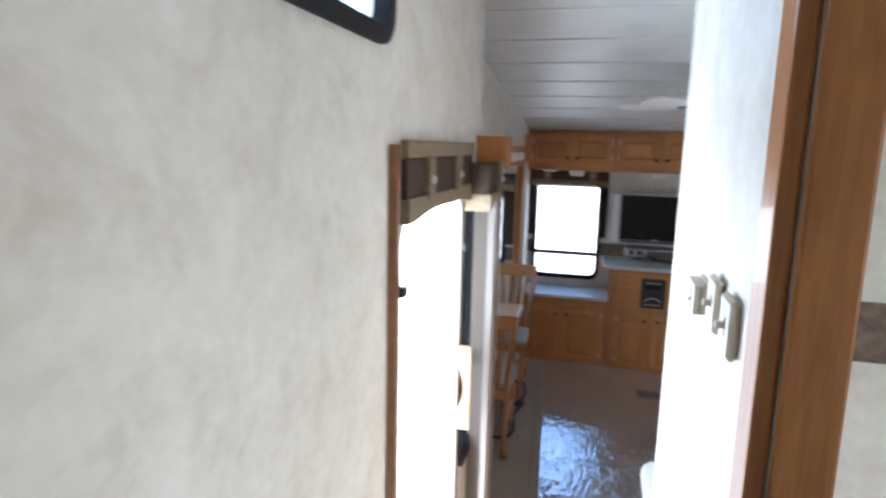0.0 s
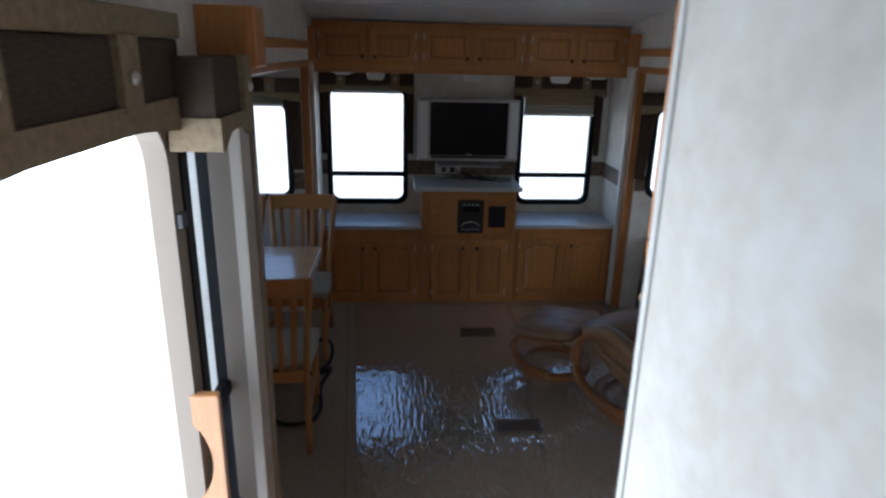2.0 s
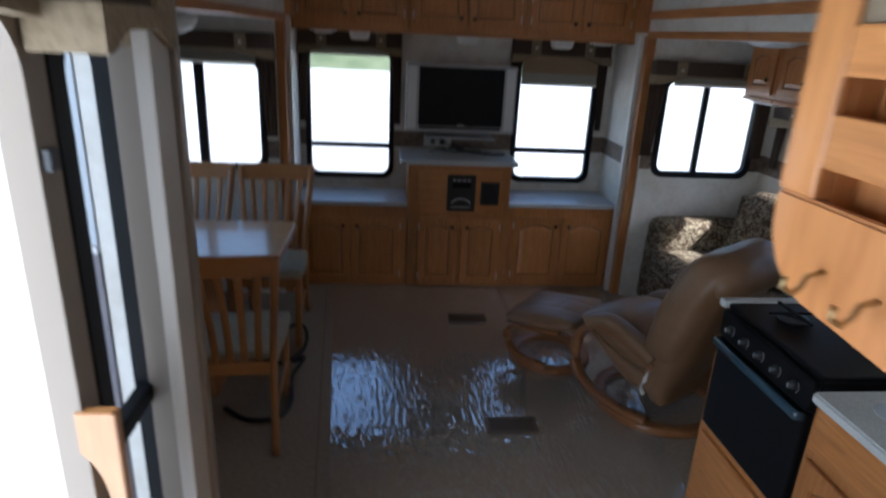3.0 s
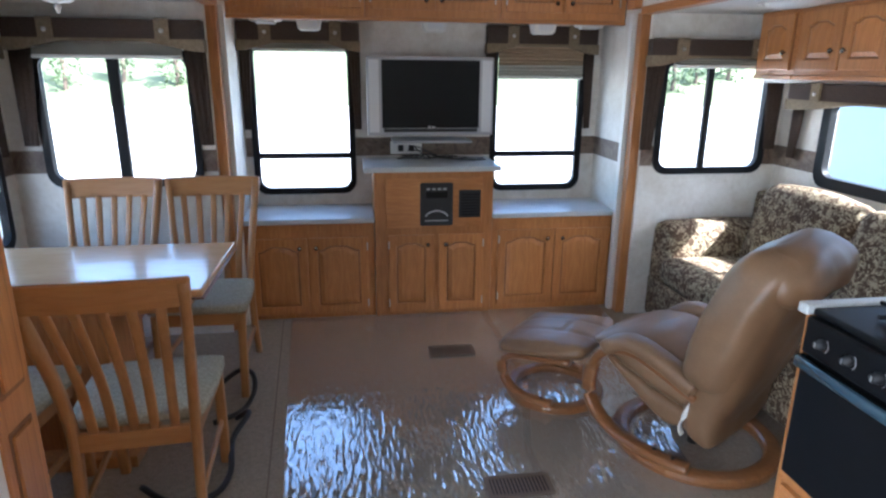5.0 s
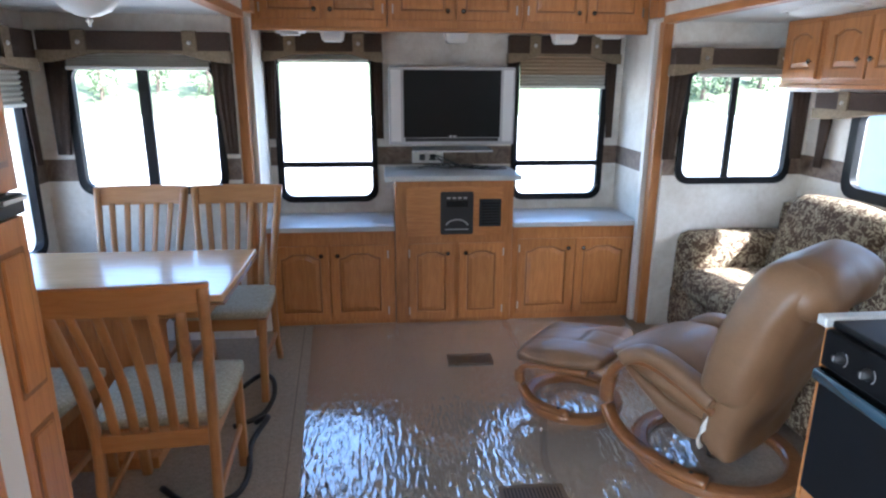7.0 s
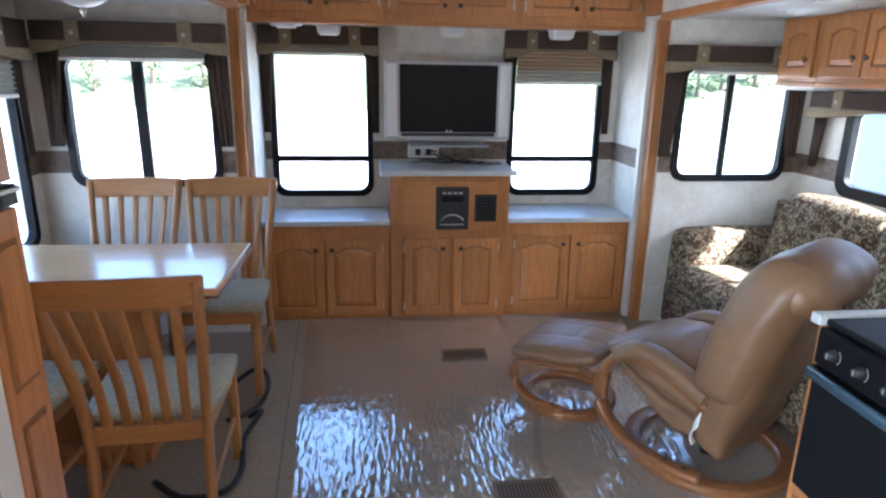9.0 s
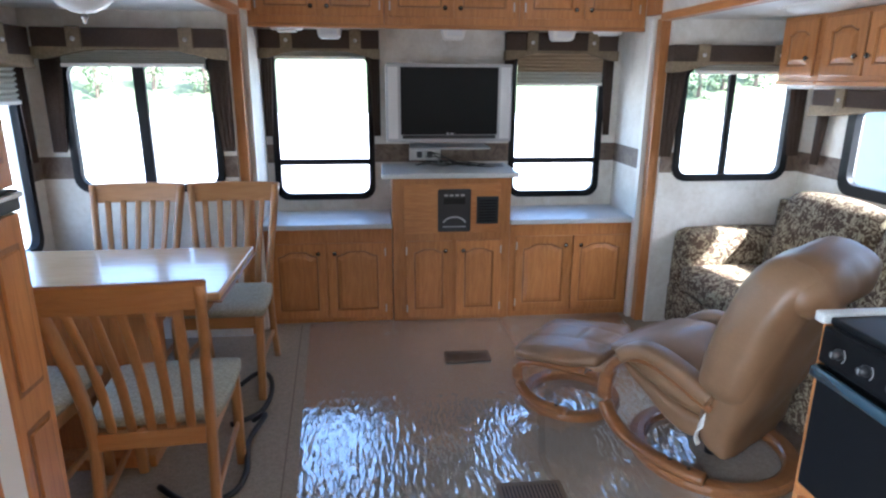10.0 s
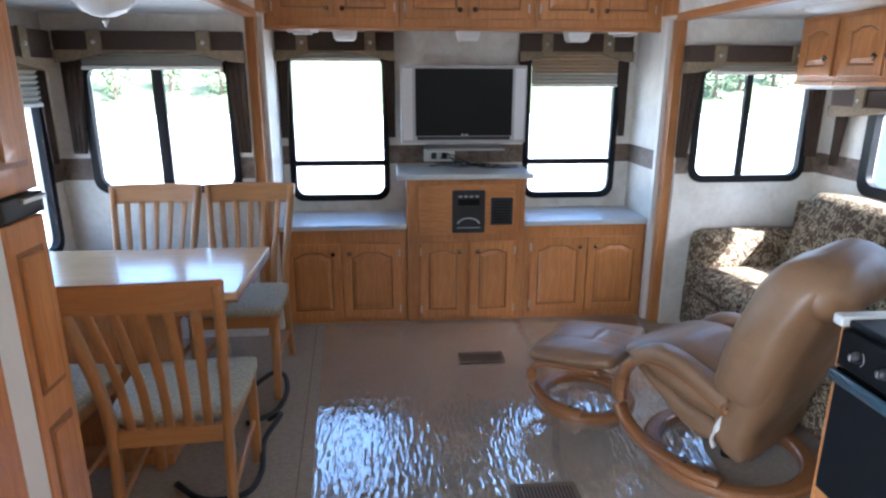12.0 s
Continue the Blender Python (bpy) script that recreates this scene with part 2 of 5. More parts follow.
# emission for a panel added at the doorway in place of daylight
M_GLOW = mat("glowing_daylight_panel", (0.9, 0.9, 0.9), 1.0)
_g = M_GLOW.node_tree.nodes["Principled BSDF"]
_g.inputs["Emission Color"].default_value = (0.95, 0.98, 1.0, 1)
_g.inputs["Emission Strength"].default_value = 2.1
M_GROUND = mat("pale_gravel", (0.5, 0.48, 0.44), 0.95)
_v = coords(M_GROUND)
_a, _b = noise_out(M_GROUND, _v, 0.25, 5), noise_out(M_GROUND, _v, 9, 4)
colour(M_GROUND, mix(M_GROUND, 0.4, ramp(M_GROUND, _a, [(0.35, (0.46, 0.445, 0.41)), (0.7, (0.58, 0.56, 0.52))]), ramp(M_GROUND, _b, [(0.3, (0.3, 0.29, 0.26)), (0.7, (0.55, 0.53, 0.49))])))
M_GRASS = mat("dry_grass", (0.11, 0.14, 0.045), 0.95)
_a = noise_out(M_GRASS, coords(M_GRASS), 0.5, 5)
colour(M_GRASS, ramp(M_GRASS, _a, [(0.35, (0.075, 0.095, 0.04)), (0.7, (0.13, 0.145, 0.075))]))
M_LEAF = mat("foliage", (0.06, 0.1, 0.03), 0.8)
_a = noise_out(M_LEAF, coords(M_LEAF), 2.0, 3)
colour(M_LEAF, ramp(M_LEAF, _a, [(0.35, (0.06, 0.09, 0.04)), (0.7, (0.11, 0.14, 0.07))]))
M_BARK = mat("bark", (0.1, 0.07, 0.05), 0.9)
M_SIDING = mat("trailer_siding", (0.5, 0.53, 0.56), 0.4)
# white siding on its shaded side; the blue-grey shade is in the colour
M_SHADED_SIDING = mat("shaded_siding", (0.2, 0.26, 0.3), 0.4)
M_SKIRT = mat("grey_lower_siding", (0.17, 0.155, 0.17), 0.45)


# ---- building helpers ----
def box(bm, x0, x1, y0, y1, z0, z1):
    vs = [bm.verts.new((x, y, z)) for x in (x0, x1) for y in (y0, y1) for z in (z0, z1)]
    a, b, c, d, e, f, g, h = vs
    fs = [bm.faces.new(q) for q in ((a, b, d, c), (e, g, h, f), (a, e, f, b), (c, d, h, g), (a, c, g, e), (b, f, h, d))]
    return vs


def solid(*dims, bevel=0.004, seg=2):
    """One bevelled box as a bmesh."""
    bm = bmesh.new()
    box(bm, *dims)
    if bevel:
        bmesh.ops.bevel(bm, geom=bm.edges[:], offset=bevel, segments=seg, affect="EDGES", profile=0.6)
    return bm


def tube(pts, radius, sides=10, closed=False, flat=None):
    """A tube along points; flat=(half width, half height) makes it a rounded bar."""
    bm = bmesh.new()
    pts = [Vector(p) for p in pts]
    n = len(pts)
    rings = []
    for i, p in enumerate(pts):
        if closed:
            d = pts[(i + 1) % n] - pts[i - 1]
        else:
            d = pts[min(i + 1, n - 1)] - pts[max(i - 1, 0)]
        d.normalize()
        up = Vector((0, 0, 1)) if abs(d.z) < 0.95 else Vector((0, 1, 0))
        s = d.cross(up).normalized()
        u = s.cross(d)
        ring = []
        for k in range(sides):
            a = 2 * math.pi * k / sides
            ca, sa = math.cos(a), math.sin(a)
            if flat:
                f = 0.55
                ca, sa = math.copysign(abs(ca) ** f, ca) * flat[0], math.copysign(abs(sa) ** f, sa) * flat[1]
            else:
                ca, sa = ca * radius, sa * radius
            ring.append(bm.verts.new(p + s * ca + u * sa))
        rings.append(ring)
    m = n if closed else n - 1
    for i in range(m):
        a, b = rings[i], rings[(i + 1) % n]
        for k in range(sides):
            bm.faces.new((a[k], a[(k + 1) % sides], b[(k + 1) % sides], b[k]))
    if not closed:
        bm.faces.new(rings[0][::-1])
        bm.faces.new(rings[-1])
    bmesh.ops.recalc_face_normals(bm, faces=bm.faces[:])
    return bm


def lathe(profile, sides=24):
    """Turned about z: (radius, height) pairs."""
    bm = bmesh.new()
    rings = [[bm.verts.new((r * math.cos(2 * math.pi * k / sides), r * math.sin(2 * math.pi * k / sides), z)) for k in range(sides)] for r, z in profile]
    for a, b in zip(rings, rings[1:]):
        for k in range(sides):
            bm.faces.new((a[k], a[(k + 1) % sides], b[(k + 1) % sides], b[k]))
    bm.faces.new(rings[0][::-1])
    bm.faces.new(rings[-1])
    bmesh.ops.recalc_face_normals(bm, faces=bm.faces[:])
    return bm


def extrude_outline(pts, depth, axis="y", bevel=0.0):
    """A flat outline of (a, b) pairs given depth. axis y: (x, z) outline; axis x: (y, z); axis z: (x, y)."""
    bm = bmesh.new()
    place = {"y": lambda a, b, d: (a, d, b), "x": lambda a, b, d: (d, a, b), "z": lambda a, b, d: (a, b, d)}[axis]
    f = [bm.verts.new(place(a, b, 0)) for a, b in pts]
    k = [bm.verts.new(place(a, b, depth)) for a, b in pts]
    n = len(pts)
    bm.faces.new(f)
    bm.faces.new(k[::-1])
    for i in range(n):
        bm.faces.new((f[i], k[i], k[(i + 1) % n], f[(i + 1) % n]))
    bmesh.ops.recalc_face_normals(bm, faces=bm.faces[:])
    if bevel:
        bmesh.ops.bevel(bm, geom=[e for e in bm.edges if len(e.link_faces) == 2 and e.calc_face_angle(0) > 0.8], offset=bevel, segments=2, affect="EDGES")
    return bm


def round_rect(x0, x1, z0, z1, r, seg=6):
    pts = []
    for cx, cz, a0 in ((x1 - r, z0 + r, -90), (x1 - r, z1 - r, 0), (x0 + r, z1 - r, 90), (x0 + r, z0 + r, 180)):
        for k in range(seg + 1):
            a = radians(a0 + 90 * k / seg)
            pts.append((cx + r * math.cos(a), cz + r * math.sin(a)))
    return pts


def ring_frame(outer, inner, d0, d1, axis="y"):
    """A frame between two outlines with the same number of points."""
    bm = bmesh.new()
    place = {"y": lambda a, b, d: (a, d, b), "x": lambda a, b, d: (d, a, b)}[axis]
    n = len(outer)
    vs = [[bm.verts.new(place(a, b, d)) for a, b in o] for o, d in ((outer, d0), (inner, d0), (inner, d1), (outer, d1))]
    for i in range(n):
        j = (i + 1) % n
        for p, q in ((0, 1), (1, 2), (2, 3), (3, 0)):
            bm.faces.new((vs[p][i], vs[p][j], vs[q][j], vs[q][i]))
    bmesh.ops.recalc_face_normals(bm, faces=bm.faces[:])
    return bm


def cushion(x0, x1, y0, y1, z0, z1, r=0.04, puff=0.02, n=8):
    """A soft block: rounded edges and swollen faces."""
    bm = bmesh.new()
    box(bm, x0, x1, y0, y1, z0, z1)
    bmesh.ops.subdivide_edges(bm, edges=bm.edges[:], cuts=n, use_grid_fill=True)
    c = Vector(((x0 + x1) / 2, (y0 + y1) / 2, (z0 + z1) / 2))
    h = Vector(((x1 - x0) / 2, (y1 - y0) / 2, (z1 - z0) / 2))
    for v in bm.verts:
        p = v.co - c
        inner = Vector([max(-h[i] + r, min(h[i] - r, p[i])) for i in range(3)])
        d = p - inner
        if d.length > 1e-6:
            p = inner + d.normalized() * r
        u = [p[i] / h[i] for i in range(3)]
        for i in range(3):
            j, k = [q for q in range(3) if q != i]
            p[i] += puff * u[i] * (1 - u[j] ** 2) * (1 - u[k] ** 2)
        v.co = c + p
    return bm


def spline(pts, n=5):
    fine = []
    for i in range(len(pts) - 1):
        p0, p1, p2, p3 = (Vector(pts[max(0, min(len(pts) - 1, i + k))]) for k in (-1, 0, 1, 2))
        for k in range(n):
            q = k / n
            fine.append(0.5 * ((2 * p1) + (p2 - p0) * q + (2 * p0 - 5 * p1 + 4 * p2 - p3) * q * q + (3 * p1 - p0 - 3 * p2 + p3) * q ** 3))
    return fine + [Vector(pts[-1])]


def smooth(ob):
    for p in ob.data.polygons:
        p.use_smooth = True
    return ob


def part(name, bm, material, parent=None, label="", soft=False):
    me = bpy.data.meshes.new(name)
    bm.normal_update()
    bm.to_mesh(me)
    bm.free()
    me.materials.append(material)
    ob = new(name, me)
    if parent:
        ob.parent = parent
    if soft:
        smooth(ob)
    if label:
        ob["label"] = label
    return ob


def thing(name, at, label, category, group="", kind="", turn=0):
    ob = new(name)
    ob.empty_display_size = 0.1
    ob.matrix_basis = pose(*at, 0, 0, turn)
    return tagged(ob, label, category, group, kind)


def structure(name, bm, material, label, category):
    return tagged(part(name, bm, material), label, category, "", "structure")


def holed_wall(axis, p0, p1, u0, u1, z0, z1, holes=()):
    """A wall between the planes p0 and p1 of the axis, with rectangular openings (u0, u1, z0, z1) right through."""
    us = sorted({u0, u1, *(h for o in holes for h in o[:2] if u0 < h < u1)})
    zs = sorted({z0, z1, *(h for o in holes for h in o[2:] if z0 < h < z1)})
    bm = bmesh.new()
    place = (lambda d, u, z: (d, u, z)) if axis == "x" else (lambda d, u, z: (u, d, z))
    made = {}

    def v(d, u, z):
        if (d, u, z) not in made:
            made[d, u, z] = bm.verts.new(place(d, u, z))
        return made[d, u, z]

    def full(i, j):
        if not (0 <= i < len(us) - 1 and 0 <= j < len(zs) - 1):
            return False
        cu, cz = (us[i] + us[i + 1]) / 2, (zs[j] + zs[j + 1]) / 2
        return not any(a < cu < b and c < cz < d for a, b, c, d in holes)

    for i in range(len(us) - 1):
        for j in range(len(zs) - 1):
            if not full(i, j):
                continue
            a, b, c, d = us[i], us[i + 1], zs[j], zs[j + 1]
            for p in (p0, p1):
                bm.faces.new((v(p, a, c), v(p, b, c), v(p, b, d), v(p, a, d)))
            for ok, q in ((full(i - 1, j), ((a, c), (a, d))), (full(i + 1, j), ((b, c), (b, d))), (full(i, j - 1), ((a, c), (b, c))), (full(i, j + 1), ((a, d), (b, d)))):
                if not ok:
                    (ua, za), (ub, zb) = q
                    bm.faces.new((v(p0, ua, za), v(p1, ua, za), v(p1, ub, zb), v(p0, ub, zb)))
    bmesh.ops.recalc_face_normals(bm, faces=bm.faces[:])
    return bm


# ---- the setting ----
XL, XR, YB = -0.87, 1.47, 0.42        # living room sides and rear wall
XH, XP = -0.70, -0.02                 # hallway: outer wall and partition
SLX, SRX, YS = -1.97, 2.42, -0.17     # slide-out outer walls and their rear end wall
Y0, YO, YK = -3.10, -2.28, -4.12      # slide opening starts; right slide starts; partition ends
ZS = 1.84                             # slide-out ceilings


def zc(y):
    """Height of the sloping ceiling."""
    return 2.14 - 0.14 * (max(y, -3.1) - 0.1)


W1 = (-1.778, -1.032, 0.915, 1.58)   # dinette end window
W2 = (-0.80, -0.20, 0.745, 1.66)
W3 = (0.755, 1.34, 0.745, 1.66)
W4 = (1.638, 2.305, 0.94, 1.58)
W5 = (-1.95, -0.562, 0.925, 1.40)   # behind the sofa, along y
W6 = (-1.95, -0.32, 0.62, 1.58)   # dinette side, along y
W7 = (-3.37, -3.17, 0.70, 1.79)   # narrow one by the entrance, along y
W8 = (-5.10, -4.27, 2.235, 2.52)   # high one in the hallway, along y
DOOR = (-4.18, -3.45, -0.25, 1.825)

structure("floor", solid(SLX - 0.05, SRX + 0.05, -3.95, YB + 0.05, -0.12, 0, bevel=0), M_CARPET, "beige looped carpet over the living room floor", "floor")
structure("floor_upper", solid(XH - 0.06, 1.7, -7.0, -4.45, 0.30, 0.5, bevel=0), M_CARPET, "beige carpet on the raised bedroom hallway", "floor")
st = thing("stairs", (-0.36, -4.2, 0), "two carpeted steps down from the raised hallway", "stairs", kind="structure")
part("step", solid(-0.34, 0.34, -0.25, 0.0, -0.1, 0.333, bevel=0.012), M_CARPET, st)
part("step", solid(-0.34, 0.34, 0.0, 0.25, -0.1, 0.166, bevel=0.012), M_CARPET, st)

structure("wall_west_hall", holed_wall("x", XH - 0.06, XH, -7.0, Y0, -0.2, 2.70, [DOOR, W7, W8]), M_WALL, "mottled cream vinyl wall with the entrance doorway", "wall")
structure("wall_west_return", solid(XL - 0.06, XH - 0.062, Y0 - 0.06, Y0, -0.1, 2.70, bevel=0), M_WALL, "mottled cream vinyl wall beside the slide-out", "wall")
structure("siding_upper", solid(XL - 0.06, XH - 0.064, Y0 - 0.072, Y0 - 0.062, 1.40, 2.3, bevel=0), M_SIDING, "white outer siding beside the entrance", "wall")
structure("siding_lower", solid(XL - 0.06, XH - 0.064, Y0 - 0.074, Y0 - 0.062, -0.1, 1.385, bevel=0), M_SKIRT, "grey lower siding beside the entrance", "wall")
structure("siding_rail", solid(XL - 0.06, XH - 0.064, Y0 - 0.078, Y0 - 0.062, 1.386, 1.399, bevel=0), M_ALU, "white siding joint", "wall")
structure("wall_west_header", solid(XL - 0.06, XL, Y0, -0.08, ZS, 2.70, bevel=0), M_WALL, "mottled cream wall above the dinette slide-out", "wall")
structure("wall_west_rear", solid(XL - 0.06, XL, -0.08, YB + 0.06, -0.1, 2.40, bevel=0), M_WALL, "mottled cream vinyl side wall", "wall")
structure("wall_rear", holed_wall("y", YB, YB + 0.06, XL, XR, -0.1, 2.40, [W2, W3]), M_WALL, "mottled cream vinyl rear wall with two windows", "wall")
structure("wall_east_rear", solid(XR, XR + 0.06, -0.08, YB + 0.06, -0.1, 2.40, bevel=0), M_WALL, "mottled cream vinyl side wall", "wall")
structure("wall_east_header", solid(XR, XR + 0.06, YO, -0.08, ZS, 2.70, bevel=0), M_WALL, "mottled cream wall above the sofa slide-out", "wall")
structure("wall_dinette_end", holed_wall("y", YS, YS + 0.06, SLX, XL - 0.06, -0.1, ZS + 0.06, [W1]), M_WALL, "mottled cream end wall of the dinette slide-out", "wall")
structure("wall_dinette_side", holed_wall("x", SLX - 0.06, SLX, Y0, YS + 0.06, -0.1, ZS + 0.06, [W6]), M_WALL, "mottled cream side wall of the dinette slide-out", "wall")
sl = structure("wall_dinette_front", solid(SLX - 0.06, XL - 0.062, Y0 - 0.06, Y0, 1.38, ZS + 0.06, bevel=0), M_SIDING, "white outer siding of the dinette slide-out", "wall")
structure("wall_dinette_skirt", solid(SLX - 0.06, XL - 0.062, Y0 - 0.06, Y0, -0.1, 1.38, bevel=0), M_SKIRT, "grey lower siding of the dinette slide-out", "wall")
structure("wall_sofa_end", holed_wall("y", YS, YS + 0.06, XR + 0.06, SRX, -0.1, ZS + 0.06, [W4]), M_WALL, "mottled cream end wall of the sofa slide-out", "wall")
structure("wall_sofa_side", holed_wall("x", SRX, SRX + 0.06, YO, YS + 0.06, -0.1, ZS + 0.06, [W5]), M_WALL, "mottled cream side wall behind the sofa", "wall")
structure("wall_sofa_front", solid(1.66, SRX + 0.06, YO - 0.06, YO, -0.1, 2.70, bevel=0), M_WALL, "mottled cream wall between kitchen and sofa", "wall")
# the opening is added out of view, to let daylight into the bathroom
structure("wall_kitchen", holed_wall("x", 1.60, 1.66, -7.0, YO, -0.1, 2.70, [(-5.9, -5.0, 1.35, 2.15)]), M_WALL, "mottled cream wall behind the kitchen counter", "wall")
structure("wall_kitchen_back", solid(0.04, 1.60, YK - 0.06, YK - 0.002, -0.1, 2.70, bevel=0), M_WALL, "mottled cream wall behind the counter end", "wall")
structure("partition", holed_wall("x", XP, XP + 0.058, -7.0, YK, -0.1, 2.70, [(-5.80, -5.012, 0.5, 2.42)]), M_WALL, "mottled cream partition beside the stairs", "wall")
structure("wall_front", solid(XH - 0.06, 1.66, -7.06, -7.0, 0, 2.70, bevel=0), M_WALL, "plain wall closing the bedroom end", "wall")
structure("border_bath", solid(0.045, 1.59, YK - 0.064, YK - 0.061, 1.545, 1.68, bevel=0), M_BORDER, "brown patterned wallpaper border", "border")

# ceiling: slopes up towards the raised end, with battens in its one mesh
bm = bmesh.new()
prof = [(-7.06, 2.588), (-3.1, 2.588), (YB + 0.06, zc(YB + 0.06))]
for (ya, za), (yb, zb) in zip(prof, prof[1:]):
    for lo, hi in (((ya, za), (yb, zb)),):
        a = [bm.verts.new((x, y, z)) for x, y, z in ((-0.95, ya, za), (1.70, ya, za), (1.70, yb, zb), (-0.95, yb, zb))]
        b = [bm.verts.new((v.co.x, v.co.y, v.co.z + 0.05)) for v in a]
        bm.faces.new(a[::-1])
        bm.faces.new(b)
        for i in range(4):
            bm.faces.new((a[i], a[(i + 1) % 4], b[(i + 1) % 4], b[i]))
y = -6.6
while y < 0.0:
    z = zc(y)
    box(bm, -0.93, 1.68, y - 0.012, y + 0.012, z - 0.003, z + 0.012)
    y += 0.41
structure("ceiling", bm, M_CEIL, "pale ceiling panels with narrow battens", "ceiling")
structure("ceiling_dinette", solid(SLX - 0.06, XL - 0.062, Y0 - 0.06, YS + 0.06, ZS, ZS + 0.05, bevel=0), M_CEIL, "pale ceiling of the dinette slide-out", "ceiling")
structure("ceiling_sofa", solid(XR + 0.062, SRX + 0.06, YO, YS + 0.06, ZS, ZS + 0.05, bevel=0), M_CEIL, "pale ceiling of the sofa slide-out", "ceiling")

# wallpaper border along the living room walls
for nm, d in (("border_rear_left", (XL, W2[0] - 0.029, YB - 0.004, YB - 0.001)), ("border_rear_mid", (W2[1] + 0.029, W3[0] - 0.029, YB - 0.004, YB - 0.001)),
              ("border_rear_right", (W3[1] + 0.029, XR - 0.004, YB - 0.004, YB - 0.001)), ("border_east", (XR - 0.004, XR - 0.001, -0.02, YB - 0.004)),
              ("border_dinette_end_a", (SLX, W1[0] - 0.029, YS - 0.004, YS - 0.001)), ("border_dinette_end_b", (W1[1] + 0.029, XL - 0.06, YS - 0.004, YS - 0.001)),
              ("border_dinette_side", (SLX + 0.001, SLX + 0.004, W6[1] + 0.04, YS - 0.004)),
              ("border_sofa_end_a", (XR + 0.06, W4[0] - 0.029, YS - 0.004, YS - 0.001)), ("border_sofa_end_b", (W4[1] + 0.029, SRX, YS - 0.004, YS - 0.001)),
              ("border_sofa_side", (SRX - 0.004, SRX - 0.001, W5[1] + 0.04, YS - 0.004))):
    structure(nm, solid(*d, 0.965, 1.085, bevel=0), M_BORDER, "brown leaf-patterned wallpaper border", "border")

# oak trims and pale strips round the slide-out openings
for nm, d, m, lab in (
    ("trim_post_east", (XR + 0.006, XR + 0.064, -0.145, -0.081, 0, ZS + 0.02), M_OAK, "oak post at the sofa slide-out"),
    ("trim_strip_east", (XR - 0.022, XR - 0.001, -0.079, -0.035, 0, ZS), M_WHITE, "pale moulding beside the oak post"),
    ("trim_post_west", (XL - 0.064, XL - 0.006, -0.145, -0.081, 0, ZS + 0.02), M_OAK, "oak post at the dinette slide-out"),
    ("trim_strip_west", (XL + 0.001, XL + 0.022, -0.079, -0.035, 0, ZS), M_WHITE, "pale moulding beside the oak post"),
    ("trim_header_east", (XR - 0.006, XR + 0.0615, YO, -0.147, ZS - 0.012, ZS + 0.03), M_OAKY, "oak trim above the sofa slide-out"),
    ("trim_header_east_top", (XR - 0.014, XR - 0.001, YO, -0.03, ZS + 0.10, ZS + 0.15), M_OAKY, "oak rail above the sofa slide-out"),
    ("trim_block_east", (XR - 0.045, XR - 0.001, -0.15, -0.03, ZS + 0.021, ZS + 0.25), M_OAK, "oak corner block"),
    ("trim_block_west", (XL + 0.001, XL + 0.045, -0.15, -0.03, ZS + 0.021, ZS + 0.25), M_OAK, "oak corner block"),
    ("trim_header_west", (XL - 0.0615, XL + 0.006, Y0 + 0.06, -0.147, ZS - 0.012, ZS + 0.03), M_OAKY, "oak trim above the dinette slide-out"),
    ("trim_header_west_top", (XL + 0.001, XL + 0.014, Y0 + 0.06, -0.03, ZS + 0.10, ZS + 0.15), M_OAKY, "oak rail above the dinette slide-out"),
    ("trim_block_entry", (XH - 0.15, XH + 0.13, Y0 - 0.08, Y0 + 0.02, ZS + 0.06, ZS + 0.19), M_OAK, "oak corner block"),
    ("trim_strip_entry", (XH + 0.075, XH + 0.102, Y0 - 0.175, Y0 - 0.088, 0, ZS + 0.055), M_MOULD, "pale moulding at the slide-out corner"),
    ("trim_post_entry", (XH + 0.001, XH + 0.110, Y0 - 0.0875, Y0 - 0.055, 0, ZS + 0.055), M_SURR, "brown post at the slide-out corner"),
    ("trim_partition_end", (XP - 0.003, XP + 0.062, YK + 0.001, YK + 0.014, 0, 2.55), M_WHITE, "pale edge moulding on the partition"),
    ("trim_casing_a", (XP - 0.022, XP - 0.001, -5.012, -4.955, 0.5, 2.50), M_OAK, "oak door casing in the hallway"),
    ("trim_casing_top", (XP - 0.022, XP - 0.001, -5.88, -5.013, 2.42, 2.50), M_OAKY, "oak door casing in the hallway"),
    ("trim_jamb", (XP, XP + 0.058, -5.024, -5.014, 0.5, 2.42), M_OAK, "oak door jamb in the hallway"),
    ("trim_casing_b", (XP - 0.022, XP - 0.001, -5.88, -5.80, 0.5, 2.50), M_OAK, "oak door casing in the hallway"),
):
    structure(nm, solid(*d, bevel=0.004), m, lab, "trim")


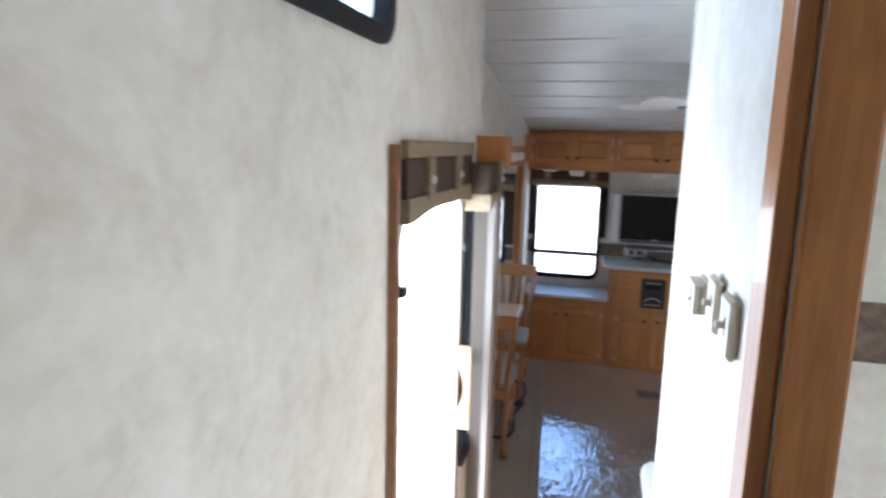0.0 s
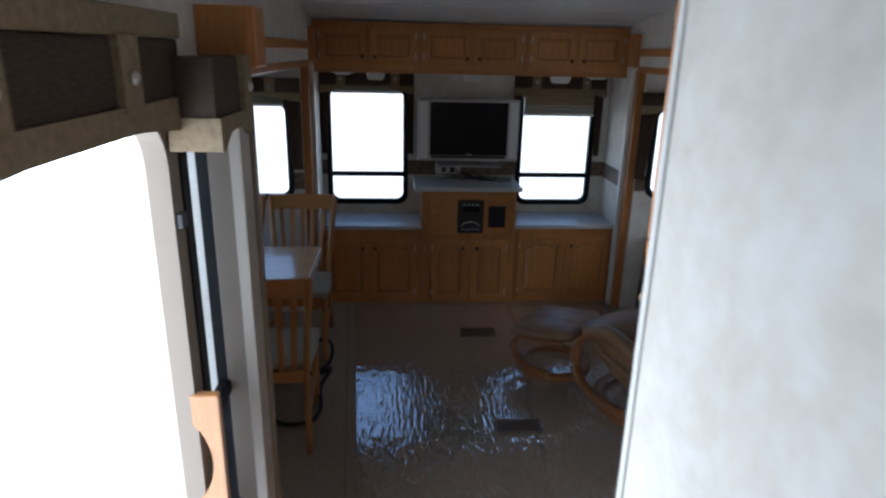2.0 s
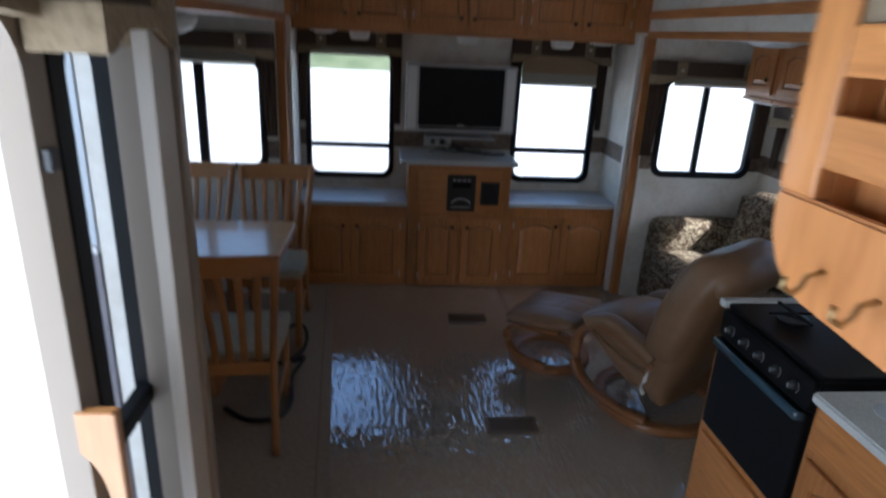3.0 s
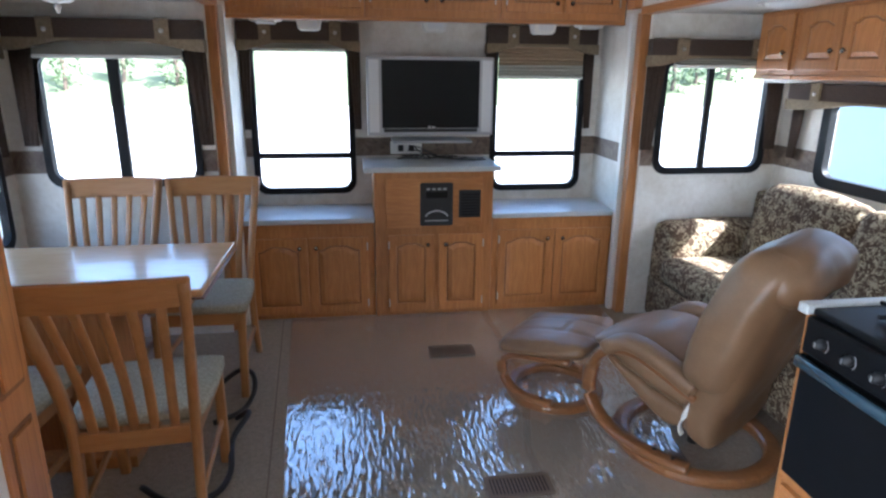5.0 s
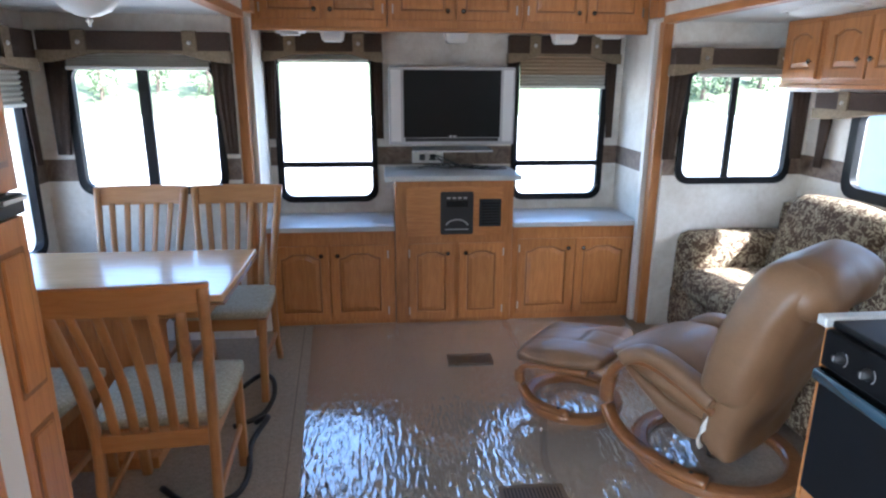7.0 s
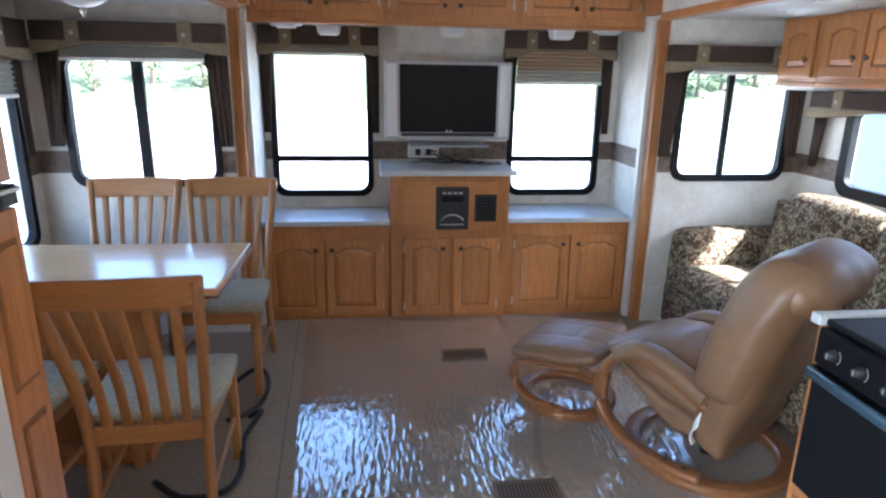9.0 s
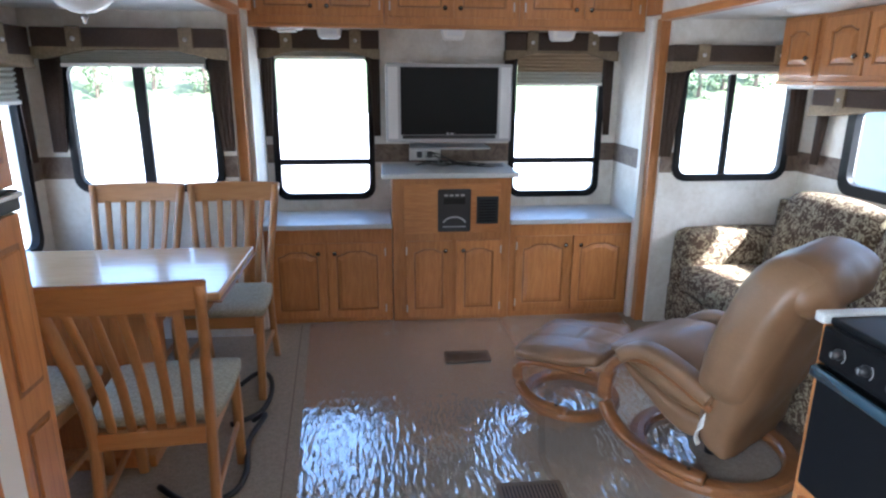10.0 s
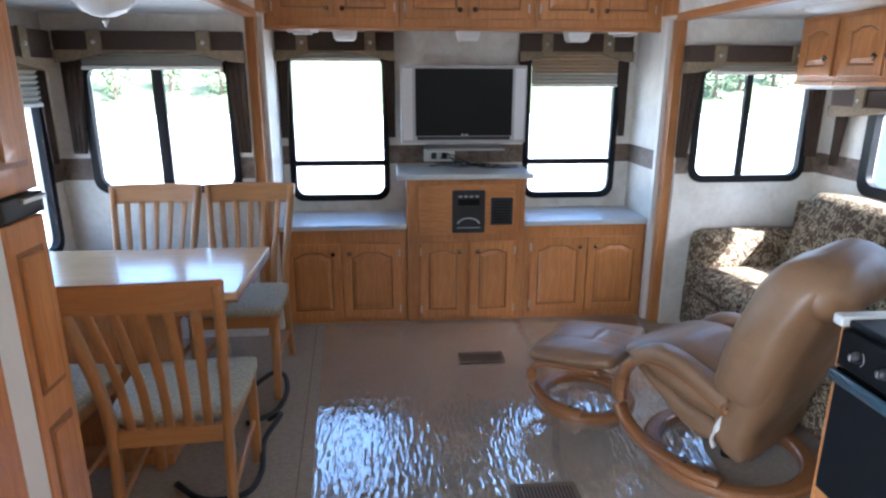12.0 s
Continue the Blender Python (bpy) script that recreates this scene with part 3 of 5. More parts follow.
# ---- windows ----
def window(name, axis, plane, inward, op, bars, label, rim=0.012):
    """A black-framed window with rounded corners in the wall whose inner face is at plane. inward: +1 or -1 along the axis."""
    u0, u1, z0, z1 = op
    w = tagged(new(name), label, "window", "", "structure")
    o = round_rect(u0 - 0.028, u1 + 0.028, z0 - 0.028, z1 + 0.028, 0.085)
    i = round_rect(u0 + rim, u1 - rim, z0 + rim, z1 - rim, 0.06)
    part("window_frame", ring_frame(o, i, plane + inward * 0.014, plane - inward * 0.028, axis), M_BLACK, w)
    r = round_rect(u0 + 0.004, u1 - 0.004, z0 + 0.004, z1 - 0.004, 0.066)
    g = extrude_outline(r, 0.004, axis)
    bmesh.ops.translate(g, verts=g.verts[:], vec=(plane - inward * 0.024, 0, 0) if axis == "x" else (0, plane - inward * 0.024, 0))
    pane = part("pane", g, M_GLASS, w)
    pane.visible_shadow = False
    for kind, at, half in bars:
        lo, hi = plane - inward * 0.02, plane + inward * 0.008
        lo, hi = min(lo, hi), max(lo, hi)
        if kind == "v":
            d = (at - half, at + half, z0 + 0.012, z1 - 0.012)
        else:
            d = (u0 + 0.012, u1 - 0.012, at - half, at + half)
        dims = (lo, hi, d[0], d[1], d[2], d[3]) if axis == "x" else (d[0], d[1], lo, hi, d[2], d[3])
        part("bar", solid(*dims, bevel=0.003), M_BLACK, w)
    return w


window("window_1", "y", YS, -1, W1, [("v", -1.408, 0.029)], "black-framed sliding window at the dinette end")
window("window_2", "y", YB, -1, W2, [("h", 0.968, 0.019)], "tall black-framed window left of the television")
window("window_3", "y", YB, -1, W3, [("h", 0.968, 0.019)], "tall black-framed window right of the television")
window("window_4", "y", YS, -1, W4, [("v", 1.928, 0.019)], "black-framed sliding window at the sofa end")
window("window_5", "x", SRX, -1, W5, [("v", -1.2, 0.016)], "wide black-framed window behind the sofa", rim=0.034)
window("window_6", "x", SLX, 1, W6, [("v", -1.1, 0.016)], "black-framed window beside the dinette table")
window("window_7", "x", XH, 1, W7, [("h", 1.10, 0.018)], "narrow black-framed window by the entrance")
window("window_8", "x", XH, 1, W8, [], "high black-framed window in the hallway wall")

# entrance doorway: moulded frame with rounded head
e = tagged(new("door_1"), "open entrance doorway with a rounded oak-trimmed frame", "doorway", "", "structure")
oo = round_rect(DOOR[0] - 0.05, DOOR[1] + 0.05, -0.2, DOOR[3] + 0.05, 0.02, 8)
ii = round_rect(DOOR[0] + 0.006, DOOR[1] - 0.006, -0.17, DOOR[3] - 0.006, 0.10, 8)
part("door_frame", ring_frame(oo, ii, XH + 0.010, XH - 0.034, "x"), M_SURR, e, "tan moulded door surround")
part("casing", solid(XH + 0.001, XH + 0.026, DOOR[0] - 0.072, DOOR[0] - 0.052, 0.0, 1.99, bevel=0.004), M_BENT, e, "red-brown wooden edge strip")
part("latch", solid(XH + 0.011, XH + 0.028, DOOR[0] - 0.02, DOOR[0] + 0.022, 1.60, 1.63, bevel=0.004), M_DARK, e, "dark latch")
part("hinge", solid(XH + 0.011, XH + 0.024, DOOR[1] + 0.0, DOOR[1] + 0.025, 1.60, 1.63, bevel=0.003), M_DARK, e, "dark catch")
part("sill", solid(XH - 0.10, XH + 0.02, DOOR[0], DOOR[1], -0.25, -0.175, bevel=0.004), M_ALU, e, "aluminium sill")


# ---- valances, shades ----
def valance(width, label, straps=(), height=0.175, depth=0.07, arch=0.05, side=0.50, cw=0.045, strip=0.0, group="window valances"):
    """Built with its back on y = 0, facing -y, hung from z = 0 downwards, centred on x = 0."""
    v = thing("window_valance", (0, 0, 0), label, "valance", group)
    h = width / 2
    part("board", solid(-h, h, -depth, -0.002, -height + 0.035, 0, bevel=0.006), M_BROWNF, v)
    if strip:
        part("top_strip", solid(-h - 0.003, h + 0.003, -depth - 0.006, -0.002, 0.001, strip, bevel=0.004), M_TANF, v, "tan upper strip")
    pts = [(-h - 0.004, -height + 0.040), (h + 0.004, -height + 0.040)]
    n = 16
    low = []
    for k in range(n + 1):
        a = h + 0.004 - (2 * h + 0.008) * k / n
        t = min(1.0, max(0.0, (1 - abs(a) / h) * 1.5))
        low.append((a, -height - 0.022 + arch * (t * t * (3 - 2 * t))))
    b = extrude_outline(pts + low, depth + 0.008, "y")
    bmesh.ops.translate(b, verts=b.verts[:], vec=(0, -depth - 0.008, 0))
    part("trim_band", b, M_TANF, v, "tan arched lower band")
    for s in straps:
        part("strap", solid(s - 0.035, s + 0.035, -depth - 0.012, -depth + 0.004, -height + 0.03, 0.004, bevel=0.003), M_TANF, v, "tan vertical strap")
        k = lathe([(0.001, 0.0), (0.011, 0.001), (0.012, 0.004), (0.006, 0.009), (0.001, 0.01)], 12)
        bmesh.ops.transform(k, matrix=pose(s, -depth - 0.012, -height * 0.42, 90), verts=k.verts[:])
        part("button", k, M_CHROME, v, "bright metal button", soft=True)
    if side:
        for sx in (-h + cw, h - cw):
            bm = bmesh.new()
            n = 13
            cols = []
            for k in range(n):
                x = sx - cw + 2 * cw * k / (n - 1)
                yy = -0.022 + 0.005 * math.sin(k * 1.7)
                low = sx + 0.62 * (x - sx) + math.copysign(0.36 * cw, sx)
                cols.append([bm.verts.new((px, yy + dy, z)) for px, dy, z in ((x, 0, -height), (low, 0, -height - side), (low, 0.006, -height - side), (x, 0.006, -height))])
            for p, q in zip(cols, cols[1:]):
                for i in range(4):
                    bm.faces.new((p[i], p[(i + 1) % 4], q[(i + 1) % 4], q[i]))
            bm.faces.new(cols[0])
            bm.faces.new(cols[-1][::-1])
            bmesh.ops.recalc_face_normals(bm, faces=bm.faces[:])
            part("side_curtain", bm, M_BROWNF, v, "narrow brown side panel", soft=True)
    return v


def shade(width, drop, label, pleats, tan=0):
    """A folded pleated shade, facing -y, hung from z = 0."""
    s = thing("pleated_shade", (0, 0, 0), label, "window shade", "pleated shades")
    h = width / 2
    step = drop / pleats

    def folds(z0, n):
        bm = bmesh.new()
        rows = []
        for k in range(2 * n + 1):
            y = -0.012 if k % 2 else -0.030
            z = z0 - step * k / 2
            rows.append([bm.verts.new((x, y + d, z)) for x, d in ((-h, 0), (h, 0), (h, 0.008), (-h, 0.008))])
        for a, b in zip(rows, rows[1:]):
            for i in range(4):
                bm.faces.new((a[i], a[(i + 1) % 4], b[(i + 1) % 4], b[i]))
        bm.faces.new(rows[0])
        bm.faces.new(rows[-1][::-1])
        bmesh.ops.recalc_face_normals(bm, faces=bm.faces[:])
        return bm

    if tan:
        part("upper_pleats", folds(0, tan), M_BLINDT, s, "tan pleats")
    if pleats > tan:
        part("lower_pleats", folds(-step * tan, pleats - tan), M_BLIND, s, "cream pleats")
    part("bottom_rail", solid(-h, h, -0.034, -0.008, -drop - 0.018, -drop, bevel=0.003), M_WHITE, s)
    return s


def hang(ob, x, y, z, turn=0):
    ob.matrix_basis = pose(x, y, z, 0, 0, turn)
    return ob


vl = "brown window valance with tan straps and arched band"
hang(valance(0.95, vl, (-0.265, 0.282), height=0.135, cw=0.055), -1.405, YS - 0.016, 1.748)
hang(valance(0.735, vl, (-0.2, 0.22), height=0.15, cw=0.036), -0.497, YB - 0.016, 1.79)
hang(valance(0.735, vl, (-0.2, 0.2), height=0.15, cw=0.036), 1.045, YB - 0.016, 1.79)
hang(valance(0.88, vl, (-0.26, 0.2), height=0.13, cw=0.06), 1.945, YS - 0.016, 1.695)
hang(valance(1.66, vl, (-0.6, 0.0, 0.6), height=0.13, side=0.3), SRX - 0.016, -1.15, 1.46, -90)
hang(valance(1.72, vl, (-0.6, 0.0, 0.6)), SLX + 0.016, -1.12, 1.745, 90)
hang(valance(0.80, "brown valance with tan straps over the entrance doorway", (-0.20, 0.15), height=0.142, depth=0.020, arch=0.02, side=0, strip=0.045), XH + 0.012, -3.80, 1.955, 90)
hang(valance(0.26, "brown box valance over the narrow entrance window", (0.09,), height=0.15, depth=0.09, arch=0.03, side=0), XH + 0.016, -3.32, 1.925, 90)
hang(shade(0.72, 0.058, "cream pleated shade drawn up in the dinette window", 5), -1.41, YS - 0.018, 1.632)
hang(shade(0.56, 0.03, "cream pleated shade folded up under its valance", 2), -0.50, YB - 0.018, 1.665)
hang(shade(0.57, 0.185, "tan and cream pleated shade a quarter lowered", 8, 5), 1.05, YB - 0.018, 1.665)
hang(shade(0.62, 0.045, "cream pleated shade folded up under its valance", 3), 1.985, YS - 0.018, 1.60)
hang(shade(1.55, 0.21, "cream pleated shade partly lowered beside the dinette", 8, 2), SLX + 0.018, -1.13, 1.60, 90)


# ---- cabinets ----
def arch_panel(w, h, arch, inset, thick):
    """Outline of a raised panel with an arched head: list of (x, z), from the lower left corner."""
    x0, x1, z0, z1 = inset, w - inset, inset, h - inset
    pts = [(x0, z0), (x1, z0), (x1, z1 - arch)]
    n = 10
    for k in range(1, n):
        t = k / n
        x = x1 + (x0 - x1) * t
        s = min(1, max(0, (0.5 - abs(t - 0.5)) * 3.4 - 0.15))
        pts.append((x, z1 - arch + arch * (s * s * (3 - 2 * s))))
    pts.append((x0, z1 - arch))
    return pts


def cab_door(parent, x, z, w, h, y, arch=0.03, knob=None, hinge=None, material=None):
    """A framed door with a raised, bevelled panel on the plane y (facing -y), lower left corner at x, z."""
    material = material or M_OAK
    # backing slab in darker oak, so the recess round the panel reads shaded
    d = part("door", solid(0.002, w - 0.002, -0.011, -0.001, 0.002, h - 0.002, bevel=0), M_GROOVE_SHADE, parent)
    d.location = (x, y, z)
    inn = arch_panel(w, h, arch, 0.050, 0)
    inn = inn[:3] + [inn[2]] + inn[3:] + [inn[-1]]
    out = [(0, 0), (w, 0), (w, inn[2][1]), (w, h)] + [(a, h) for a, b in inn[4:-2]] + [(0, h), (0, inn[-1][1])]
    lip = [(a + (0.004 if a < w / 2 else -0.004), b + (0.004 if b < h / 2 else -0.004)) for a, b in inn]
    edge = [(min(max(a, 0.003), w - 0.003), min(max(b, 0.003), h - 0.003)) for a, b in out]
    bm = bmesh.new()
    rows = [[bm.verts.new((a, dy, b)) for a, b in o] for o, dy in ((out, -0.010), (out, -0.018), (edge, -0.0205), (inn, -0.0205), (lip, -0.0115))]
    n = len(inn)
    for p, q in zip(rows, rows[1:]):
        for i in range(n):
            bm.faces.new((p[i], p[(i + 1) % n], q[(i + 1) % n], q[i]))
    bmesh.ops.recalc_face_normals(bm, faces=bm.faces[:])
    part("frame", bm, material, d)
    bm = bmesh.new()
    rows = [[bm.verts.new((a, dy, b)) for a, b in arch_panel(w, h, arch, k, 0)] for k, dy in ((0.061, -0.0105), (0.0615, -0.013), (0.084, -0.0195), (0.086, -0.0195))]
    n = len(rows[0])
    for p, q in zip(rows, rows[1:]):
        for i in range(n):
            bm.faces.new((p[i], p[(i + 1) % n], q[(i + 1) % n], q[i]))
    bm.faces.new(rows[-1])
    bmesh.ops.recalc_face_normals(bm, faces=bm.faces[:])
    part("panel", bm, material, d)
    if knob:
        k = lathe([(0.004, 0), (0.004, 0.010), (0.012, 0.014), (0.014, 0.019), (0.010, 0.024), (0.001, 0.026)], 14)
        bmesh.ops.transform(k, matrix=pose(knob[0], -0.0200, knob[1], 90), verts=k.verts[:])
        part("knob", k, M_KNOB, d, "antique nickel knob", soft=True)
    if hinge is not None:
        for hz in (0.06, h - 0.06):
            part("hinge", solid(hinge - 0.004, hinge + 0.004, -0.025, -0.018, hz - 0.025, hz + 0.025, bevel=0.0015), M_CHROME, d, "nickel hinge")
    return d


# oak darkened by colour to give door grooves their shade
M_GROOVE_SHADE = wood("oak_groove_shade", (0.17, 0.068, 0.021), (0.26, 0.11, 0.036), (0.33, 0.15, 0.055))


def cabinet(name, x0, x1, y0, y1, z0, z1, label, doors, category="cabinet", group=""):
    c = thing(name, (x0, y0, z0), label, category, group)
    part("body", solid(0, x1 - x0, 0, y1 - y0, 0, z1 - z0, bevel=0.003), M_OAK, c)
    for x, z, w, h, knob, hinge, arch in doors:
        cab_door(c, x - x0, z - z0, w, h, -0.0, arch, knob, hinge)
    return c


YC = YB - 0.002
cabinet("base_cabinet", -0.865, -0.076, 0, YC, 0, 0.612, "low oak cabinet with two arched doors under the window", [
    (-0.83, 0.035, 0.345, 0.49, (0.30, 0.43), None, 0.03), (-0.475, 0.035, 0.36, 0.49, (0.045, 0.43), 0.355, 0.03)], group="rear cabinets")
cabinet("base_cabinet", 0.668, 1.462, 0, YC, 0, 0.622, "low oak cabinet with two arched doors under the window", [
    (0.705, 0.045, 0.365, 0.50, (0.32, 0.44), 0.006, 0.03), (1.08, 0.045, 0.36, 0.50, (0.045, 0.44), None, 0.03)], group="rear cabinets")
tc = cabinet("television_cabinet", -0.072, 0.664, -0.012, YC, 0, 0.922, "taller oak cabinet with a stereo panel and two doors", [
    (0.008, 0.03, 0.285, 0.50, (0.245, 0.44), 0.004, 0.02), (0.325, 0.03, 0.285, 0.50, (0.04, 0.44), 0.281, 0.02)], group="rear cabinets")
part("upper_panel", solid(0.07, 0.67, -0.008, -0.0015, 0.575, 0.885, bevel=0.003), M_OAKX, tc, "oak stereo panel")


def worktop(x0, x1, y0, y1, z, label):
    w = thing("worktop", (x0, y0, z), label, "counter top", "rear worktops")
    part("slab", solid(0, x1 - x0, 0, y1 - y0, 0.0, 0.032, bevel=0.007, seg=3), M_TOP, w)
    return w


worktop(-0.866, -0.0745, -0.025, YC, 0.6125, "pale speckled laminate top under the window")
worktop(0.6665, 1.464, -0.025, YC, 0.6225, "pale speckled laminate top under the window")
worktop(-0.13, 0.705, -0.045, YC, 0.9225, "pale speckled laminate top below the television")

# stereo and speaker set into the cabinet
s = thing("car_stereo", (0.207, -0.0235, 0.585), "black stereo unit with a silver arc, set in the oak panel", "stereo")
part("face", extrude_outline(round_rect(0, 0.205, 0, 0.27, 0.012), 0.02, "y", 0.003), M_DARK, s)
part("display", solid(0.035, 0.17, -0.003, 0.001, 0.175, 0.215, bevel=0.001), M_SCREEN, s)
for k in range(4):
    part("button", solid(0.04 + 0.034 * k, 0.062 + 0.034 * k, -0.004, 0.001, 0.225, 0.236, bevel=0.001), M_SILVER, s, "silver button")
arc = [(0.1025 + 0.072 * math.cos(radians(a)), -0.003, 0.045 + 0.05 * math.sin(radians(a))) for a in range(18, 163, 8)]
part("arc_trim", tube(arc, 0.005, 8), M_SILVER, s, "silver curved trim", soft=True)
part("slot", solid(0.03, 0.175, -0.002, 0.001, 0.03, 0.036, bevel=0.0005), M_SILVER, s)
s = thing("wall_speaker", (0.447, -0.0235, 0.632), "small black square speaker set in the oak panel", "speaker")
part("case", solid(0, 0.14, 0, 0.02, 0, 0.175, bevel=0.006), M_DARK, s)
for k in range(8):
    part("grille_bar", solid(0.015, 0.125, -0.004, 0.001, 0.018 + 0.018 * k, 0.026 + 0.018 * k, bevel=0.001), M_BLACK, s)

# television on its stand, with cables, outlet and small shelf
t = thing("television", (-0.095, 0.20, 1.118), "silver flat television with side speakers, switched off", "television")
part("bezel", solid(0, 0.79, 0, 0.075, 0, 0.475, bevel=0.010, seg=3), M_SILVER, t)
part("screen", solid(0.09, 0.70, -0.004, 0.002, 0.045, 0.455, bevel=0.002), M_SCREEN, t, "dark glossy screen")
part("chin_strip", solid(0.1, 0.69, -0.006, 0.001, 0.02, 0.042, bevel=0.002), M_DARK, t)
for x0 in (0.012, 0.716):
    part("speaker_grille", solid(x0, x0 + 0.062, -0.003, 0.001, 0.02, 0.455, bevel=0.003), M_ALU, t, "pale speaker strip")
k = lathe([(0.008, 0), (0.008, 0.002), (0.001, 0.0022)], 14)
bmesh.ops.transform(k, matrix=pose(0.385, -0.006, 0.052, 90), verts=k.verts[:])
part("badge", k, M_SILVER, t, "round silver badge")
part("badge_bar", solid(0.40, 0.422, -0.0065, -0.004, 0.047, 0.057, bevel=0), M_SILVER, t)
part("mount", solid(0.25, 0.55, 0.076, YB - 0.202, 0.1, 0.36, bevel=0.004), M_DARK, t)
sh = thing("equipment_shelf", (0.06, 0.17, 1.072), "thin silver shelf bracket under the television", "shelf")
part("plate", solid(0, 0.50, 0, YB - 0.172, 0, 0.012, bevel=0.003), M_SILVER, sh)
o = thing("outlet", (0.055, YB - 0.0045, 0.975), "white double outlet plate with plugs", "outlet")
part("plate", solid(0, 0.21, -0.008, 0, 0, 0.085, bevel=0.004), M_WHITE, o)
for x in (0.05, 0.12):
    part("plug", solid(x, x + 0.035, -0.034, -0.007, 0.02, 0.06, bevel=0.006), M_DARK, o, "black plug")
rnd = random.Random(5)
cb = thing("cables", (0.3, 0.3, 0.956), "tangle of thin black cables on the worktop", "cable")
for k in range(7):
    pts, x = [], rnd.uniform(-0.22, -0.1)
    z0 = 0.06 if k < 3 else 0.006
    x1 = rnd.uniform(0.15, 0.35)
    for i in range(19):
        q = i / 18
        pts.append((x + (x1 - x) * q + 0.03 * math.sin(6 * q + k), 0.06 * math.sin(4.3 * q + 1.3 * k) - 0.02 + 0.012 * k - 0.04, 0.004 + (z0 * (1 - q) ** 3) + 0.022 * abs(math.sin(7.0 * q + k)) * (1 - q)))
    part("cable", tube(pts, 0.0035, 6), M_DARK, cb, soft=True)

# overhead cabinets above the rear windows
for x0, x1, dd in ((-0.865, -0.10, ((-0.82, 0.345), (-0.455, 0.335))), (-0.098, 0.692, ((-0.07, 0.355), (0.305, 0.355))), (0.694, 1.462, ((0.72, 0.34), (1.08, 0.34)))):
    ds = []
    for n, (dx, dw) in enumerate(dd):
        ds.append((dx, 1.845, dw, 0.255, (dw - 0.035 if n == 0 else 0.035, 0.05), 0.004 if n == 0 else dw - 0.004, 0.0))
    cabinet("overhead_cabinet", x0, x1, 0.06, YC, 1.805, 2.085, "oak overhead cabinet with two doors above the rear windows", ds, group="rear overhead cabinets")
# oak filler between the cabinets and the sloping ceiling
structure("trim_overhead", solid(-0.865, 1.462, 0.062, 0.085, 2.0855, 2.135, bevel=0.003), M_OAKX, "oak rail between overhead cabinets and ceiling", "trim")
structure("trim_overhead_bottom", solid(-0.865, 1.462, 0.052, 0.092, 1.782, 1.8045, bevel=0.004), M_OAKX, "oak light rail under the overhead cabinets", "trim")
for x in (-0.665, 1.275):
    l = thing("puck_light", (x, 0.17, 1.8045), "oval white lamp under the overhead cabinet, unlit", "lamp", "under-cabinet lights")
    b = lathe([(0.085, 0), (0.088, -0.012), (0.075, -0.03), (0.001, -0.034)], 24)
    bmesh.ops.scale(b, vec=(1.15, 0.7, 1), verts=b.verts[:])
    part("housing", b, M_WHITE, l, soft=True)
    part("lens", solid(-0.055, 0.055, -0.045, 0.03, -0.042, -0.030, bevel=0.006), M_FROST, l)
for x in (-0.42, 0.315, 0.985):
    l = thing("ceiling_speaker", (x, 0.17, 1.8045), "small white tapered speaker under the overhead cabinet", "speaker", "under-cabinet speakers")
    b = bmesh.new()
    box(b, -0.075, 0.075, -0.07, 0.07, -0.075, 0)
    for v in b.verts:
        if v.co.z < -0.01:
            v.co.x *= 0.78
            v.co.y *= 0.8
    bmesh.ops.bevel(b, geom=b.edges[:], offset=0.008, segments=2, affect="EDGES")
    part("case", b, M_WHITE, l)
    part("grille", solid(-0.045, 0.045, -0.071, -0.060, -0.058, -0.014, bevel=0.003), M_ALU, l)


